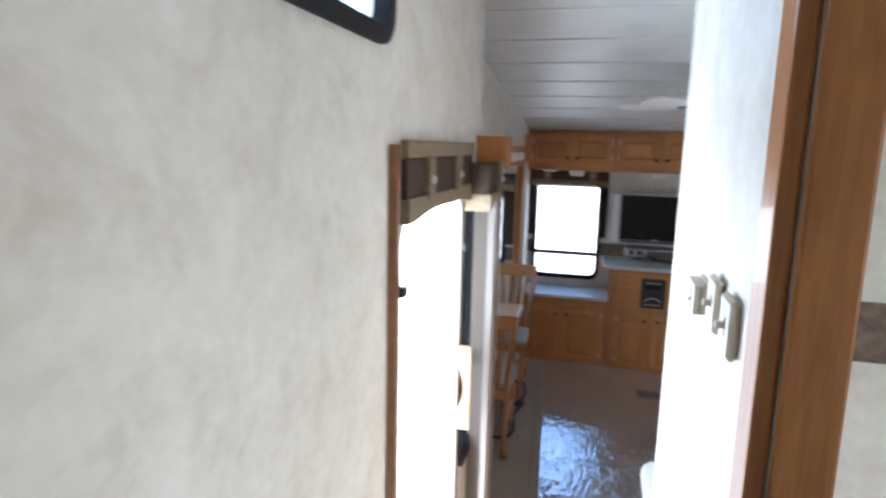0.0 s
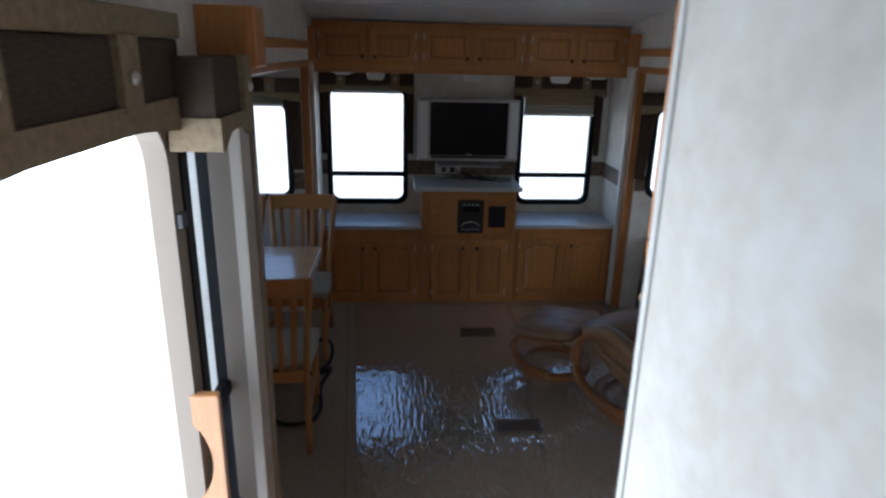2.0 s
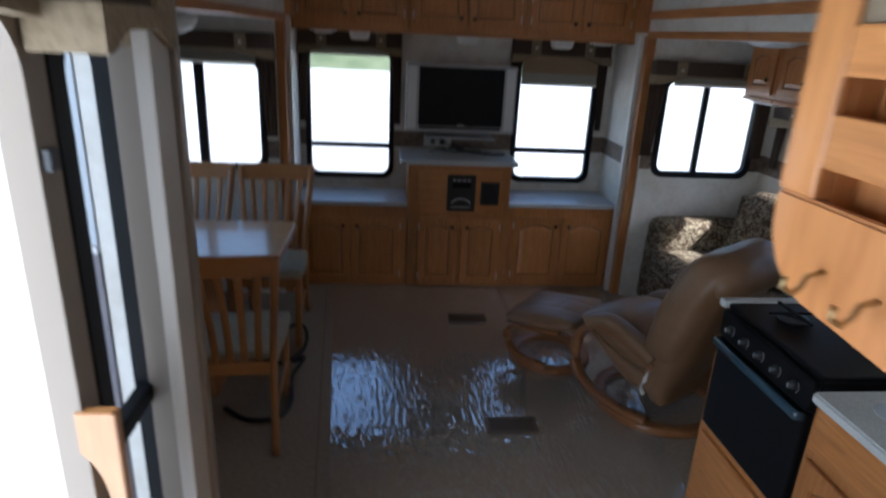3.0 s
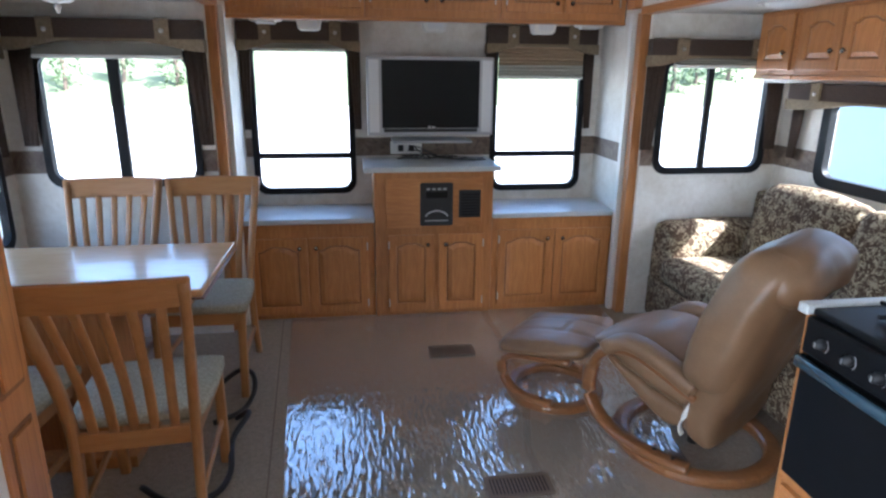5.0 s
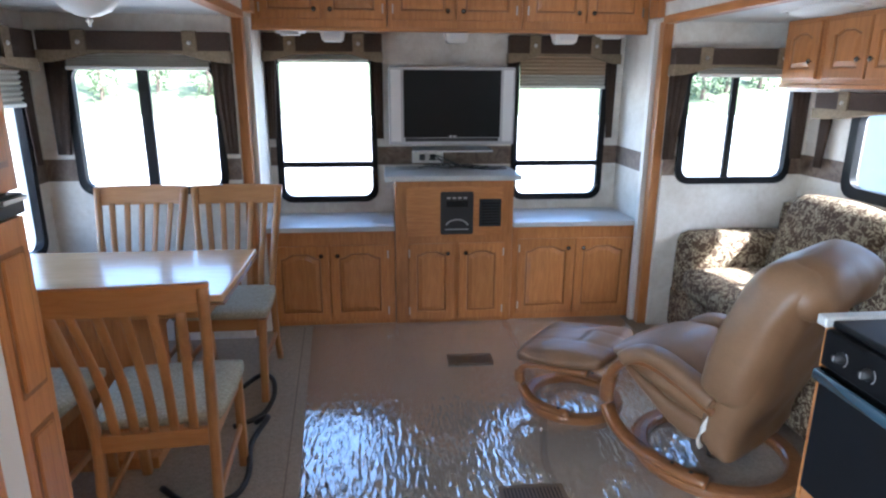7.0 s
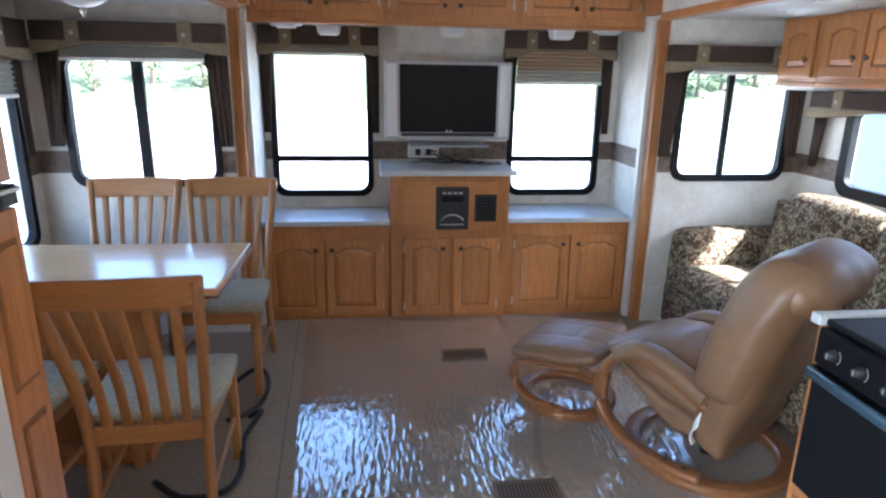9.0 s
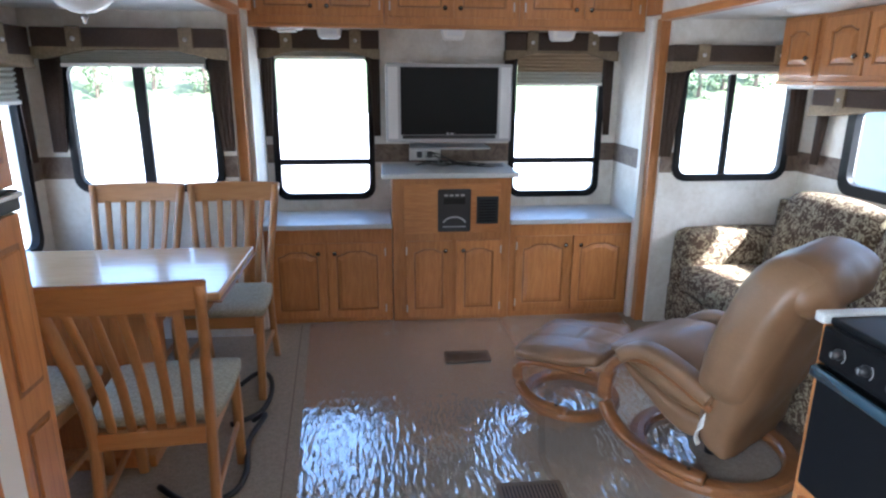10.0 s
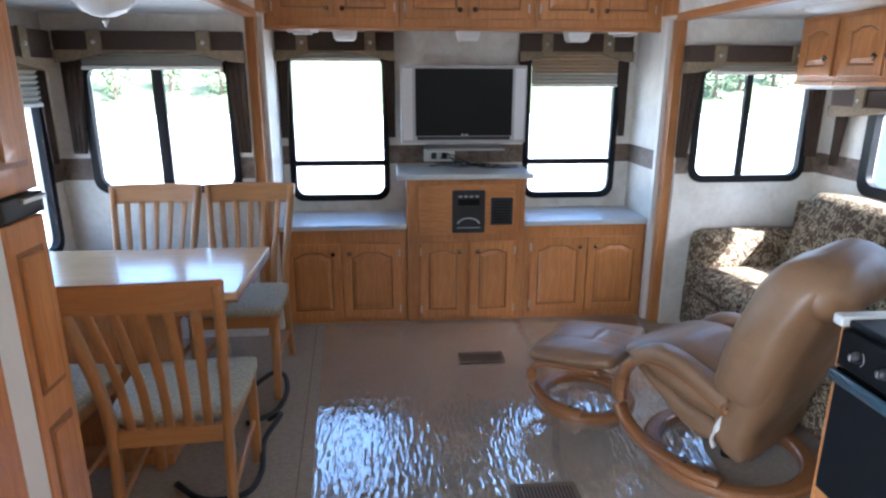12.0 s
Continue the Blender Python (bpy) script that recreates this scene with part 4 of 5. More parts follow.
# ---- dinette ----
def dining_chair():
    """Faces +y; origin on the floor under the seat's middle."""
    c = thing("dining_chair", (0, 0, 0), "honey beech dining chair with slatted back and grey-green seat", "chair", "dining chairs")
    W, D, SH, BH = 0.225, 0.205, 0.445, 0.968
    for sx in (-1, 1):
        pts = spline([(sx * 0.180, -D - 0.075, 0.0), (sx * 0.177, -D - 0.022, 0.2), (sx * 0.178, -D + 0.004, 0.42), (sx * 0.190, -D - 0.030, 0.62), (sx * 0.205, -D - 0.085, 0.79), (sx * 0.219, -D - 0.146, BH - 0.015)], 3)
        part("back_leg", tube(pts, 0, 12, flat=(0.0165, 0.021)), M_BEECH, c, soft=True)
        part("front_leg", tube([(sx * 0.185, D + 0.012, 0), (sx * 0.190, D - 0.003, 0.25), (sx * 0.192, D - 0.02, SH - 0.03)], 0, 12, flat=(0.019, 0.019)), M_BEECH, c)
        part("side_stretcher", tube([(sx * 0.176, -D - 0.02, 0.17), (sx * 0.188, D - 0.003, 0.19)], 0, 8, flat=(0.008, 0.014)), M_BEECH, c)
        part("side_apron", tube([(sx * 0.174, -D + 0.02, SH - 0.05), (sx * 0.191, D - 0.038, SH - 0.05)], 0, 8, flat=(0.010, 0.032)), M_BEECH, c)
    part("front_apron", solid(-0.175, 0.175, D - 0.032, D - 0.012, SH - 0.085, SH - 0.02, bevel=0.003), M_BEECHX, c)
    part("lower_rail", solid(-0.163, 0.163, -D - 0.012, -D + 0.012, SH - 0.078, SH - 0.018, bevel=0.004), M_BEECHX, c)
    # crest rail, bowed backwards, covering the heads of the posts
    bm = bmesh.new()
    n, cols = 16, []
    for k in range(n + 1):
        x = -0.238 + 0.476 * k / n
        q = 1 - (x / 0.238) ** 2
        bow, top = 0.020 * q, BH + 0.004 * q
        cols.append([bm.verts.new((x * f, y - bow, z)) for f, y, z in ((0.965, -D - 0.108, BH - 0.094), (1.0, -D - 0.136, top), (1.0, -D - 0.160, top), (0.965, -D - 0.132, BH - 0.094))])
    for p, q in zip(cols, cols[1:]):
        for i in range(4):
            bm.faces.new((p[i], p[(i + 1) % 4], q[(i + 1) % 4], q[i]))
    bm.faces.new(cols[0])
    bm.faces.new(cols[-1][::-1])
    bmesh.ops.recalc_face_normals(bm, faces=bm.faces[:])
    bmesh.ops.bevel(bm, geom=[e for e in bm.edges if e.calc_face_angle(0) > 0.8], offset=0.005, segments=2, affect="EDGES")
    part("crest_rail", bm, M_BEECHX, c)
    for k in range(5):
        u = -1 + 2 * k / 4
        b = 0.016 * (1 - (0.7 * u) ** 2)
        pts = spline([(u * 0.118, -D, SH - 0.03), (u * 0.124, -D - 0.018 - b * 0.5, 0.58), (u * 0.136, -D - 0.060 - b, 0.73), (u * 0.148, -D - 0.118 - b, BH - 0.085)], 3)
        part("slat", tube(pts, 0, 10, flat=(0.0155, 0.006)), M_BEECH, c, soft=True)
    st_ = cushion(-W, W, -D + 0.026, D + 0.014, SH - 0.022, SH + 0.026, 0.018, 0.012)
    for v in st_.verts:
        v.co.x *= 0.88 + 0.16 * (v.co.y + D) / (2 * D) * 0.6
    part("seat", st_, M_SEAT, c, "padded grey-green cloth seat", soft=True)
    return c


ch = dining_chair()
ch.matrix_basis = pose(-0.898, -1.695, 0, 0, 0, 4)
copy_thing(ch, pose(-1.42, -1.70, 0, 0, 0, -2))
copy_thing(ch, pose(-0.918, -0.735, 0, 0, 0, 180))
copy_thing(ch, pose(-1.400, -0.735, 0, 0, 0, 181))

tb = thing("dinette_table", (-1.34, -1.19, 0), "honey laminate dinette table with dark-edged top", "table")
part("tabletop", solid(-0.60, 0.60, -0.32, 0.33, 0.715, 0.745, bevel=0.008, seg=3), M_TABLE, tb)
part("edge_band", solid(-0.606, 0.606, -0.326, 0.336, 0.708, 0.7145, bevel=0.002), M_BENT, tb, "brown edge band")
part("apron", solid(-0.50, 0.52, -0.25, 0.26, 0.63, 0.7075, bevel=0.004), M_BEECHX, tb)
part("pedestal", solid(-0.2, 0.2, -0.2, 0.2, 0.05, 0.63, bevel=0.006), M_OAK, tb)
part("foot", solid(-0.28, 0.28, -0.28, 0.28, 0.0, 0.05, bevel=0.006), M_OAK, tb)
part("latch", solid(0.40, 0.44, -0.06, -0.01, 0.60, 0.6295, bevel=0.004), M_DARK, tb, "dark table latch")

hz = thing("hoses", (-0.75, -1.2, 0), "black corrugated hoses lying under the table", "hose")
for pts in ([(-0.10, 0.30, 0.05), (-0.02, 0.34, 0.09), (0.05, 0.28, 0.10), (0.07, 0.18, 0.06), (0.03, 0.08, 0.02), (-0.08, 0.0, 0.014)],
            [(-0.25, -0.42, 0.014), (-0.12, -0.52, 0.014), (0.02, -0.50, 0.014), (0.06, -0.38, 0.02), (0.04, -0.2, 0.05), (0.09, -0.08, 0.10), (0.02, 0.0, 0.03)]):
    part("hose", tube(spline(pts, 6), 0.012, 8), M_DARK, hz, soft=True)

pl = thing("pendant_light", (-1.24, -1.12, 1.738), "frosted glass bowl ceiling light with a nickel finial, unlit", "lamp")
part("bowl", lathe([(0.012, 0.0), (0.042, 0.005), (0.080, 0.023), (0.106, 0.050), (0.116, 0.078), (0.110, 0.080), (0.02, 0.082)], 28), M_FROST, pl, "frosted glass bowl", soft=True)
part("finial", lathe([(0.001, -0.036), (0.007, -0.031), (0.005, -0.022), (0.013, -0.017), (0.013, -0.010), (0.006, -0.003), (0.006, 0.002)], 14), M_CHROME, pl, soft=True)
part("canopy", lathe([(0.02, 0.078), (0.02, 0.088), (0.075, 0.093), (0.08, 0.102)], 24), M_CHROME, pl, soft=True)


# ---- recliner and footstool ----
def ring_base(parent, r, z, w, h):
    pts = [(r * math.cos(2 * math.pi * k / 40), r * math.sin(2 * math.pi * k / 40), z) for k in range(40)]
    return part("base_ring", tube(pts, 0, 12, closed=True, flat=(w, h)), M_BENT, parent, "bentwood ring base")


rc = thing("recliner", (1.215, -1.580, 0), "tan leather recliner with bentwood arms on a ring base", "armchair", turn=-56)
# local axes: the seat faces -x
ring_base(rc, 0.300, 0.026, 0.036, 0.024)
part("hub", lathe([(0.026, 0.0), (0.026, 0.02), (0.022, 0.05), (0.022, 0.19)], 18), M_DARK, rc, soft=True)
for s in (-1, 1):
    y = s * 0.272
    pts = [(0.12, s * 0.288, 0.062), (0.02, s * 0.306, 0.064), (-0.11, s * 0.304, 0.068), (-0.22, s * 0.292, 0.082), (-0.31, s * 0.280, 0.126), (-0.354, y, 0.200), (-0.352, y, 0.290), (-0.315, y, 0.376), (-0.24, y, 0.432), (-0.14, y, 0.440), (-0.03, y, 0.408), (0.06, y, 0.370), (0.11, y, 0.350)]
    fine = spline(pts)
    arm = part("arm_frame", tube(fine, 0, 12, flat=(0.031, 0.019)), M_BENT, rc, "bentwood arm loop", soft=True)
    pad = [p + Vector((0, 0, 0.036 - 0.02 * max(0, 1 - k / 6))) for k, p in enumerate(fine[37:])]
    pb = tube(pad, 0, 16, flat=(0.047, 0.032))
    bmesh.ops.bevel(pb, geom=[e for e in pb.edges if e.calc_face_angle(0) > 1.2], offset=0.012, segments=3, affect="EDGES")
    part("arm_pad", pb, M_LEATHER, arm, "tan leather arm pad", soft=True)
    for bx, bz in ((-0.02, 0.083), (0.06, 0.083)):
        part("bolt", lathe([(0.008, 0), (0.008, 0.004), (0.001, 0.005)], 10), M_DARK, arm).location = (bx, s * 0.302, bz)


def along(x, table):
    """Height at x by straight steps through a short table."""
    for (xa, za), (xb, zb) in zip(table, table[1:]):
        if x <= xb:
            q = max(0.0, (x - xa) / (xb - xa))
            return za + (zb - za) * q
    return table[-1][1]


UNDER = ((-0.34, 0.365), (-0.21, 0.268), (-0.11, 0.196), (-0.03, 0.158), (0.09, 0.175))
FOLD = ((-0.34, 0.395), (-0.21, 0.335), (-0.11, 0.295), (-0.03, 0.27), (0.12, 0.25))
TOP = ((-0.38, 0.425), (-0.28, 0.462), (-0.16, 0.470), (-0.05, 0.440), (0.12, 0.39))


def sling(x0, x1, half, lo, hi, r, puff):
    """A soft block whose under and upper sides follow two profiles along x."""
    bm = cushion(x0, x1, -half, half, 0.0, 0.12, r, puff, 12)
    for v in bm.verts:
        a, b = along(v.co.x, lo), along(v.co.x, hi)
        v.co.z = a + (b - a) * v.co.z / 0.12
        v.co += Vector((0, 0, 1)) * 0.006 * noise.noise(v.co * 14)
    return bm


part("seat_shell", sling(-0.335, 0.10, 0.225, UNDER, FOLD, 0.035, 0.008), M_LEATHER, rc, "tan leather seat side", soft=True)
part("seat", sling(-0.385, 0.12, 0.236, FOLD, TOP, 0.045, 0.028), M_LEATHER, rc, soft=True)
# the back: a shell behind and a thick pad in front that ends at the lumbar fold
BACK = pose(0.115, 0, 0.155, 0, 13, 0)


def bend(bm):
    for v in bm.verts:
        q = v.co.z / 0.82
        v.co.y *= 0.94 + 0.07 * math.sin(math.pi * min(1, q * 0.85 + 0.12))
        v.co.x += 0.06 * (q - 0.3) ** 2 - 0.03 * math.sin(q * math.pi) - 0.035 * math.exp(-((q - 0.12) / 0.14) ** 2)
        v.co += Vector((1, 1, 0)) * 0.009 * noise.noise(v.co * 9)
    bmesh.ops.transform(bm, matrix=BACK, verts=bm.verts[:])
    return bm


part("back_shell", bend(cushion(-0.05, 0.095, -0.285, 0.285, 0.0, 0.77, 0.055, 0.018, 18)), M_LEATHER, rc, "tan leather outer back", soft=True)
part("back_pad", bend(cushion(-0.125, 0.085, -0.312, 0.312, 0.225, 0.80, 0.075, 0.026, 18)), M_LEATHER, rc, "thick padded tan leather back", soft=True)
hp = cushion(-0.10, 0.11, -0.285, 0.285, 0, 0.17, 0.075, 0.02, 12)
for v in hp.verts:
    v.co.y *= 1 - 0.25 * max(0, v.co.z / 0.17 - 0.35) ** 2
    v.co += Vector((1, 1, 0.5)) * 0.009 * noise.noise(v.co * 13)
bmesh.ops.transform(hp, matrix=pose(0.272, 0, 0.780, 0, 20, 0), verts=hp.verts[:])
part("headrest", hp, M_LEATHER, rc, "folded-over padded leather headrest", soft=True)
for s in (-1, 1):
    part("strap", tube(spline([(0.065, s * 0.262, 0.178), (0.060, s * 0.280, 0.22), (0.082, s * 0.284, 0.29), (0.10, s * 0.276, 0.335)], 3), 0, 8, flat=(0.004, 0.011)), M_WHITE, rc, "white strap", soft=True)

ot = thing("footstool", (0.755, -1.09, 0), "tan leather footstool on a bentwood ring base", "footstool", turn=-40)
ring_base(ot, 0.208, 0.024, 0.030, 0.022)
for s in (-1, 1):
    y = s * 0.196
    pts = [(0.07, s * 0.208, 0.052), (-0.03, s * 0.212, 0.054), (-0.11, s * 0.206, 0.066), (-0.168, y, 0.105), (-0.190, y, 0.165), (-0.170, y, 0.220), (-0.115, y, 0.246), (-0.02, y, 0.258), (0.14, y, 0.272)]
    loop = part("side_frame", tube(spline(pts), 0, 12, flat=(0.026, 0.015)), M_BENT, ot, "bentwood side loop", soft=True)
    part("bolt", lathe([(0.007, 0), (0.007, 0.004), (0.001, 0.005)], 10), M_DARK, loop).location = (0.02, s * 0.211, 0.068)
cu = cushion(-0.205, 0.205, -0.222, 0.222, 0.258, 0.325, 0.030, 0.026, 30)
for v in cu.verts:
    top = max(0.0, min(1.0, (v.co.z - 0.275) / 0.05))
    seam = max(math.exp(-((abs(v.co.y) - 0.075) / 0.008) ** 2), math.exp(-((v.co.x - 0.06) / 0.008) ** 2) if abs(v.co.y) < 0.075 else 0)
    v.co.z += 0.14 * v.co.x + 0.012 - 0.006 * top * seam
    v.co += Vector((0, 0, 1)) * 0.004 * noise.noise(v.co * 12)
part("cushion", cu, M_LEATHER, ot, "stitched tan leather cushion", soft=True)

# ---- sofa ----
so = thing("sofa", (2.0, -1.13, 0), "dark brown sofa with a cream leaf print", "sofa")
part("base", cushion(-0.38, 0.36, -0.90, 0.90, 0.03, 0.30, 0.03, 0.008), M_SOFA, so, soft=True)
for y0, y1 in ((-0.72, 0.0), (0.004, 0.72)):
    part("seat_cushion", cushion(-0.40, 0.16, y0, y1, 0.30, 0.46, 0.045, 0.025, 10), M_SOFA, so, soft=True)
    b = cushion(-0.09, 0.09, y0, y1, 0.0, 0.50, 0.06, 0.035, 10)
    bmesh.ops.transform(b, matrix=pose(0.16, 0, 0.40, 0, 17, 0), verts=b.verts[:])
    part("back_cushion", b, M_SOFA, so, soft=True)
for y0, y1 in ((0.722, 0.945), (-0.945, -0.722)):
    part("arm", cushion(-0.35, 0.34, y0, y1, 0.05, 0.635, 0.055, 0.02, 10), M_SOFA, so, soft=True)
part("back_frame", cushion(0.27, 0.39, -0.90, 0.90, 0.1, 0.82, 0.04, 0.01), M_SOFA, so, soft=True)

# overhead cabinets over the sofa, facing -x
for k, (y0, y1) in enumerate(((-0.628, -0.30), (-1.26, -0.630), (-1.90, -1.262))):
    w = y1 - y0
    c = thing("overhead_cabinet", (2.12, y1, 1.503), "oak overhead cabinet above the sofa window", "cabinet", "sofa overhead cabinets", turn=-90)
    part("body", solid(0, w, 0, SRX - 2.122, 0, ZS - 1.506, bevel=0.003), M_OAKY, c)
    n = 1 if w < 0.5 else 2
    for j in range(n):
        dw = (w - 0.05) / n - 0.01
        cab_door(c, 0.03 + j * (dw + 0.012), 0.025, dw, 0.285, 0.0, 0.02, (dw - 0.035 if j == 0 else 0.035, 0.09), None)
    part("light_rail", solid(0.004, w - 0.004, -0.012, 0.02, -0.022, -0.0005, bevel=0.003), M_OAKX, c)
ol = thing("ceiling_light", (1.86, -0.93, ZS), "oval white ceiling light in the sofa slide-out, unlit", "lamp")
b = lathe([(0.001, -0.038), (0.08, -0.034), (0.125, -0.018), (0.135, 0.0)], 28)
bmesh.ops.scale(b, vec=(0.8, 1.5, 1), verts=b.verts[:])
part("lens", b, M_FROST, ol, soft=True)
part("rim", ring_frame(round_rect(-0.12, 0.12, -0.21, 0.21, 0.11), round_rect(-0.1, 0.1, -0.19, 0.19, 0.095), 0, -0.012), M_WHITE, ol).matrix_basis = pose(0, 0, 0, 90)
ul = thing("puck_light", (2.20, -0.465, 1.503), "white lamp under the sofa overhead cabinet, unlit", "lamp", "under-cabinet lights")
part("housing", solid(-0.065, 0.065, -0.13, 0.13, -0.032, 0, bevel=0.010, seg=3), M_WHITE, ul)
part("lens", solid(-0.05, 0.05, -0.11, 0.11, -0.042, -0.0325, bevel=0.003), M_FROST, ul)


# ---- kitchen ----
sv = thing("kitchen_range", (1.035, -2.31, 0), "black enamel range with chrome-marked knobs", "stove", turn=-90)
# local: front faces -y (world -x), x runs from the far end towards the near end
part("body", solid(0, 0.52, 0.012, 0.555, 0.40, 0.885, bevel=0.004), M_ENAMEL, sv)
part("control_panel", solid(0.004, 0.516, -0.018, 0.0115, 0.782, 0.885, bevel=0.008, seg=3), M_ENAMEL, sv)
for k in range(5):
    kx = 0.075 + 0.092 * k
    kb = lathe([(0.015, 0), (0.015, 0.005), (0.012, 0.009), (0.011, 0.02), (0.001, 0.0215)], 18)
    bmesh.ops.transform(kb, matrix=pose(kx, -0.018, 0.832, 90), verts=kb.verts[:])
    kn = part("knob", kb, M_DARK, sv, "black knob with silver mark", soft=True)
    part("mark", solid(kx - 0.0015, kx + 0.0015, -0.0415, -0.0385, 0.825, 0.839, bevel=0.001), M_SILVER, kn)
    part("scale", tube([(kx + 0.023 * math.cos(radians(a)), -0.0195, 0.832 + 0.023 * math.sin(radians(a))) for a in range(-50, 51, 20)], 0.001, 6), M_SILVER, kn)
dr = part("oven_door", solid(0.006, 0.514, -0.014, 0.0115, 0.405, 0.772, bevel=0.006), M_ENAMEL, sv)
part("handle", tube([(0.012, -0.014, 0.762), (0.018, -0.034, 0.762), (0.26, -0.036, 0.762), (0.502, -0.034, 0.762), (0.508, -0.014, 0.762)], 0, 10, flat=(0.010, 0.016)), M_SMOKE, dr, "broad smooth bar handle", soft=True)
part("cooktop", solid(-0.002, 0.522, 0.005, 0.555, 0.8855, 0.905, bevel=0.006), M_ENAMEL, sv)
for bx, by in ((0.14, 0.16), (0.14, 0.42), (0.38, 0.29)):
    part("burner", lathe([(0.05, 0.905), (0.05, 0.915), (0.03, 0.922), (0.001, 0.922)], 18), M_DARK, sv, soft=True).location = (bx, by, 0)
    for a in (0, 90):
        part("grate_bar", solid(-0.095, 0.095, -0.005, 0.005, 0.926, 0.936, bevel=0.002), M_BLACK, sv).matrix_basis = pose(bx, by, 0, 0, 0, a)

bc = thing("base_cabinet", (1.035, -2.31, 0), "oak base under the black range", "cabinet", turn=-90)
part("body", solid(0, 0.52, 0.0, 0.555, 0.0, 0.398, bevel=0.003), M_OAK, bc)
part("drawer_front", solid(0.02, 0.50, -0.02, -0.001, 0.06, 0.37, bevel=0.005), M_OAKX, bc)
ep = thing("end_panel", (1.035, -2.2855, 0), "oak end panel beside the range", "panel")
part("board", solid(0, 0.555, -0.022, -0.006, 0, 0.88, bevel=0.003), M_OAKX, ep)
wt = thing("worktop", (1.022, -2.303, 0.882), "narrow pale laminate strip beyond the range", "counter top")
part("slab", solid(0, 0.56, -0.004, 0.034, 0, 0.030, bevel=0.007, seg=3), M_TOP, wt)

kc = thing("base_cabinet", (1.04, -2.835, 0), "oak base cabinet with drawer and doors under the sink", "cabinet", turn=-90)
part("body", solid(0, 0.60, 0.0, 0.555, 0.0, 0.846, bevel=0.003), M_OAK, kc)
part("drawer_front", solid(0.03, 0.56, -0.02, -0.001, 0.69, 0.835, bevel=0.005), M_OAKX, kc)
cab_door(kc, 0.03, 0.05, 0.26, 0.60, 0.0, 0.025, (0.22, 0.54), None)
cab_door(kc, 0.30, 0.05, 0.26, 0.60, 0.0, 0.025, (0.04, 0.54), None)
pc = thing("base_cabinet", (0.06, -3.50, 0), "oak peninsula cabinet at the foot of the stairs", "cabinet")
part("body", solid(0, 1.52, -0.595, 0.0, 0.0, 0.85, bevel=0.003), M_OAK, pc)
wt = thing("worktop", (0.0, -3.46, 0.850), "pale laminate L-shaped kitchen worktop with rounded corner", "counter top")
out = [(0.0, -0.60), (0.0, -0.07), (0.008, -0.035), (0.03, -0.008), (0.07, 0.0), (0.985, 0.0), (0.985, 0.585), (0.992, 0.595), (1.59, 0.595), (1.59, -0.635), (0.05, -0.635), (0.05, -0.60)]
part("slab", extrude_outline(out, 0.032, "z", 0.006), M_TOP, wt)
sk = thing("sink", (1.30, -3.18, 0.883), "pale acrylic kitchen sink set in the worktop", "sink")
part("rim", ring_frame(round_rect(-0.21, 0.21, -0.25, 0.25, 0.06), round_rect(-0.18, 0.18, -0.22, 0.22, 0.05), 0, -0.012), M_SINK, sk).matrix_basis = pose(0, 0, 0, 90)
part("bowl", extrude_outline(round_rect(-0.182, 0.182, -0.222, 0.222, 0.05), 0.003, "z"), M_SINK, sk).location = (0, 0, 0.0)

# wall cabinet at the end of the partition, with a small letter rack and key hooks on its side
oc = thing("wall_cabinet", (0.125, -4.07, 1.585), "light oak cabinet end with letter slots and key hooks", "cabinet")
# local: the side faces -x; y runs 0 .. 0.31; a front layer with slots cut between its boards
pz = []
for k in range(9):
    a = radians(-90 + 90 * k / 8)
    pz.append((0.235 + 0.075 * math.cos(a), 0.075 + 0.075 * math.sin(a)))
b = extrude_outline([(0.0, -0.02)] + pz + [(0.31, 0.092), (0.0, 0.092)], 0.014, "x", 0.003)
part("lower_board", b, M_OAK, oc, "light oak board with a rounded corner")
part("stile", solid(0.0, 0.014, 0.262, 0.31, 0.0925, 0.985, bevel=0.003), M_OAK, oc)
part("slot_front", solid(0.0, 0.012, 0.0, 0.2615, 0.120, 0.165, bevel=0.003), M_OAKY, oc, "oak letter slot front")
part("frame_rail", solid(0.0, 0.014, 0.0, 0.2615, 0.195, 0.235, bevel=0.003), M_OAKY, oc)
part("cork_board", solid(0.006, 0.011, 0.0, 0.2615, 0.2355, 0.985, bevel=0), M_TANF, oc, "tan pin board")
part("slot_back", solid(0.040, 0.050, 0.0, 0.31, 0.02, 0.985, bevel=0), M_OAK, oc)
for z in (0.05, 0.122):
    part("slot_floor", solid(0.0145, 0.0395, 0.0, 0.2615, z, z + 0.008, bevel=0.001), M_OAKY, oc)
part("slot_end", solid(0.0145, 0.0395, 0.262, 0.309, 0.078, 0.98, bevel=0.002), M_OAK, oc)
part("body", solid(0.0505, 0.60, 0.0, 0.30, 0.15, 0.985, bevel=0.003), M_OAK, oc)
for y in (0.225, 0.165, 0.105, 0.045):
    hk = tube([(-0.001, y, 0.040), (-0.014, y, 0.036), (-0.018, y, 0.026), (-0.026, y, 0.020), (-0.034, y, 0.026), (-0.034, y, 0.036)], 0.0025, 8)
    part("key_hook", hk, M_BRASS, oc, "brass key hook", soft=True)

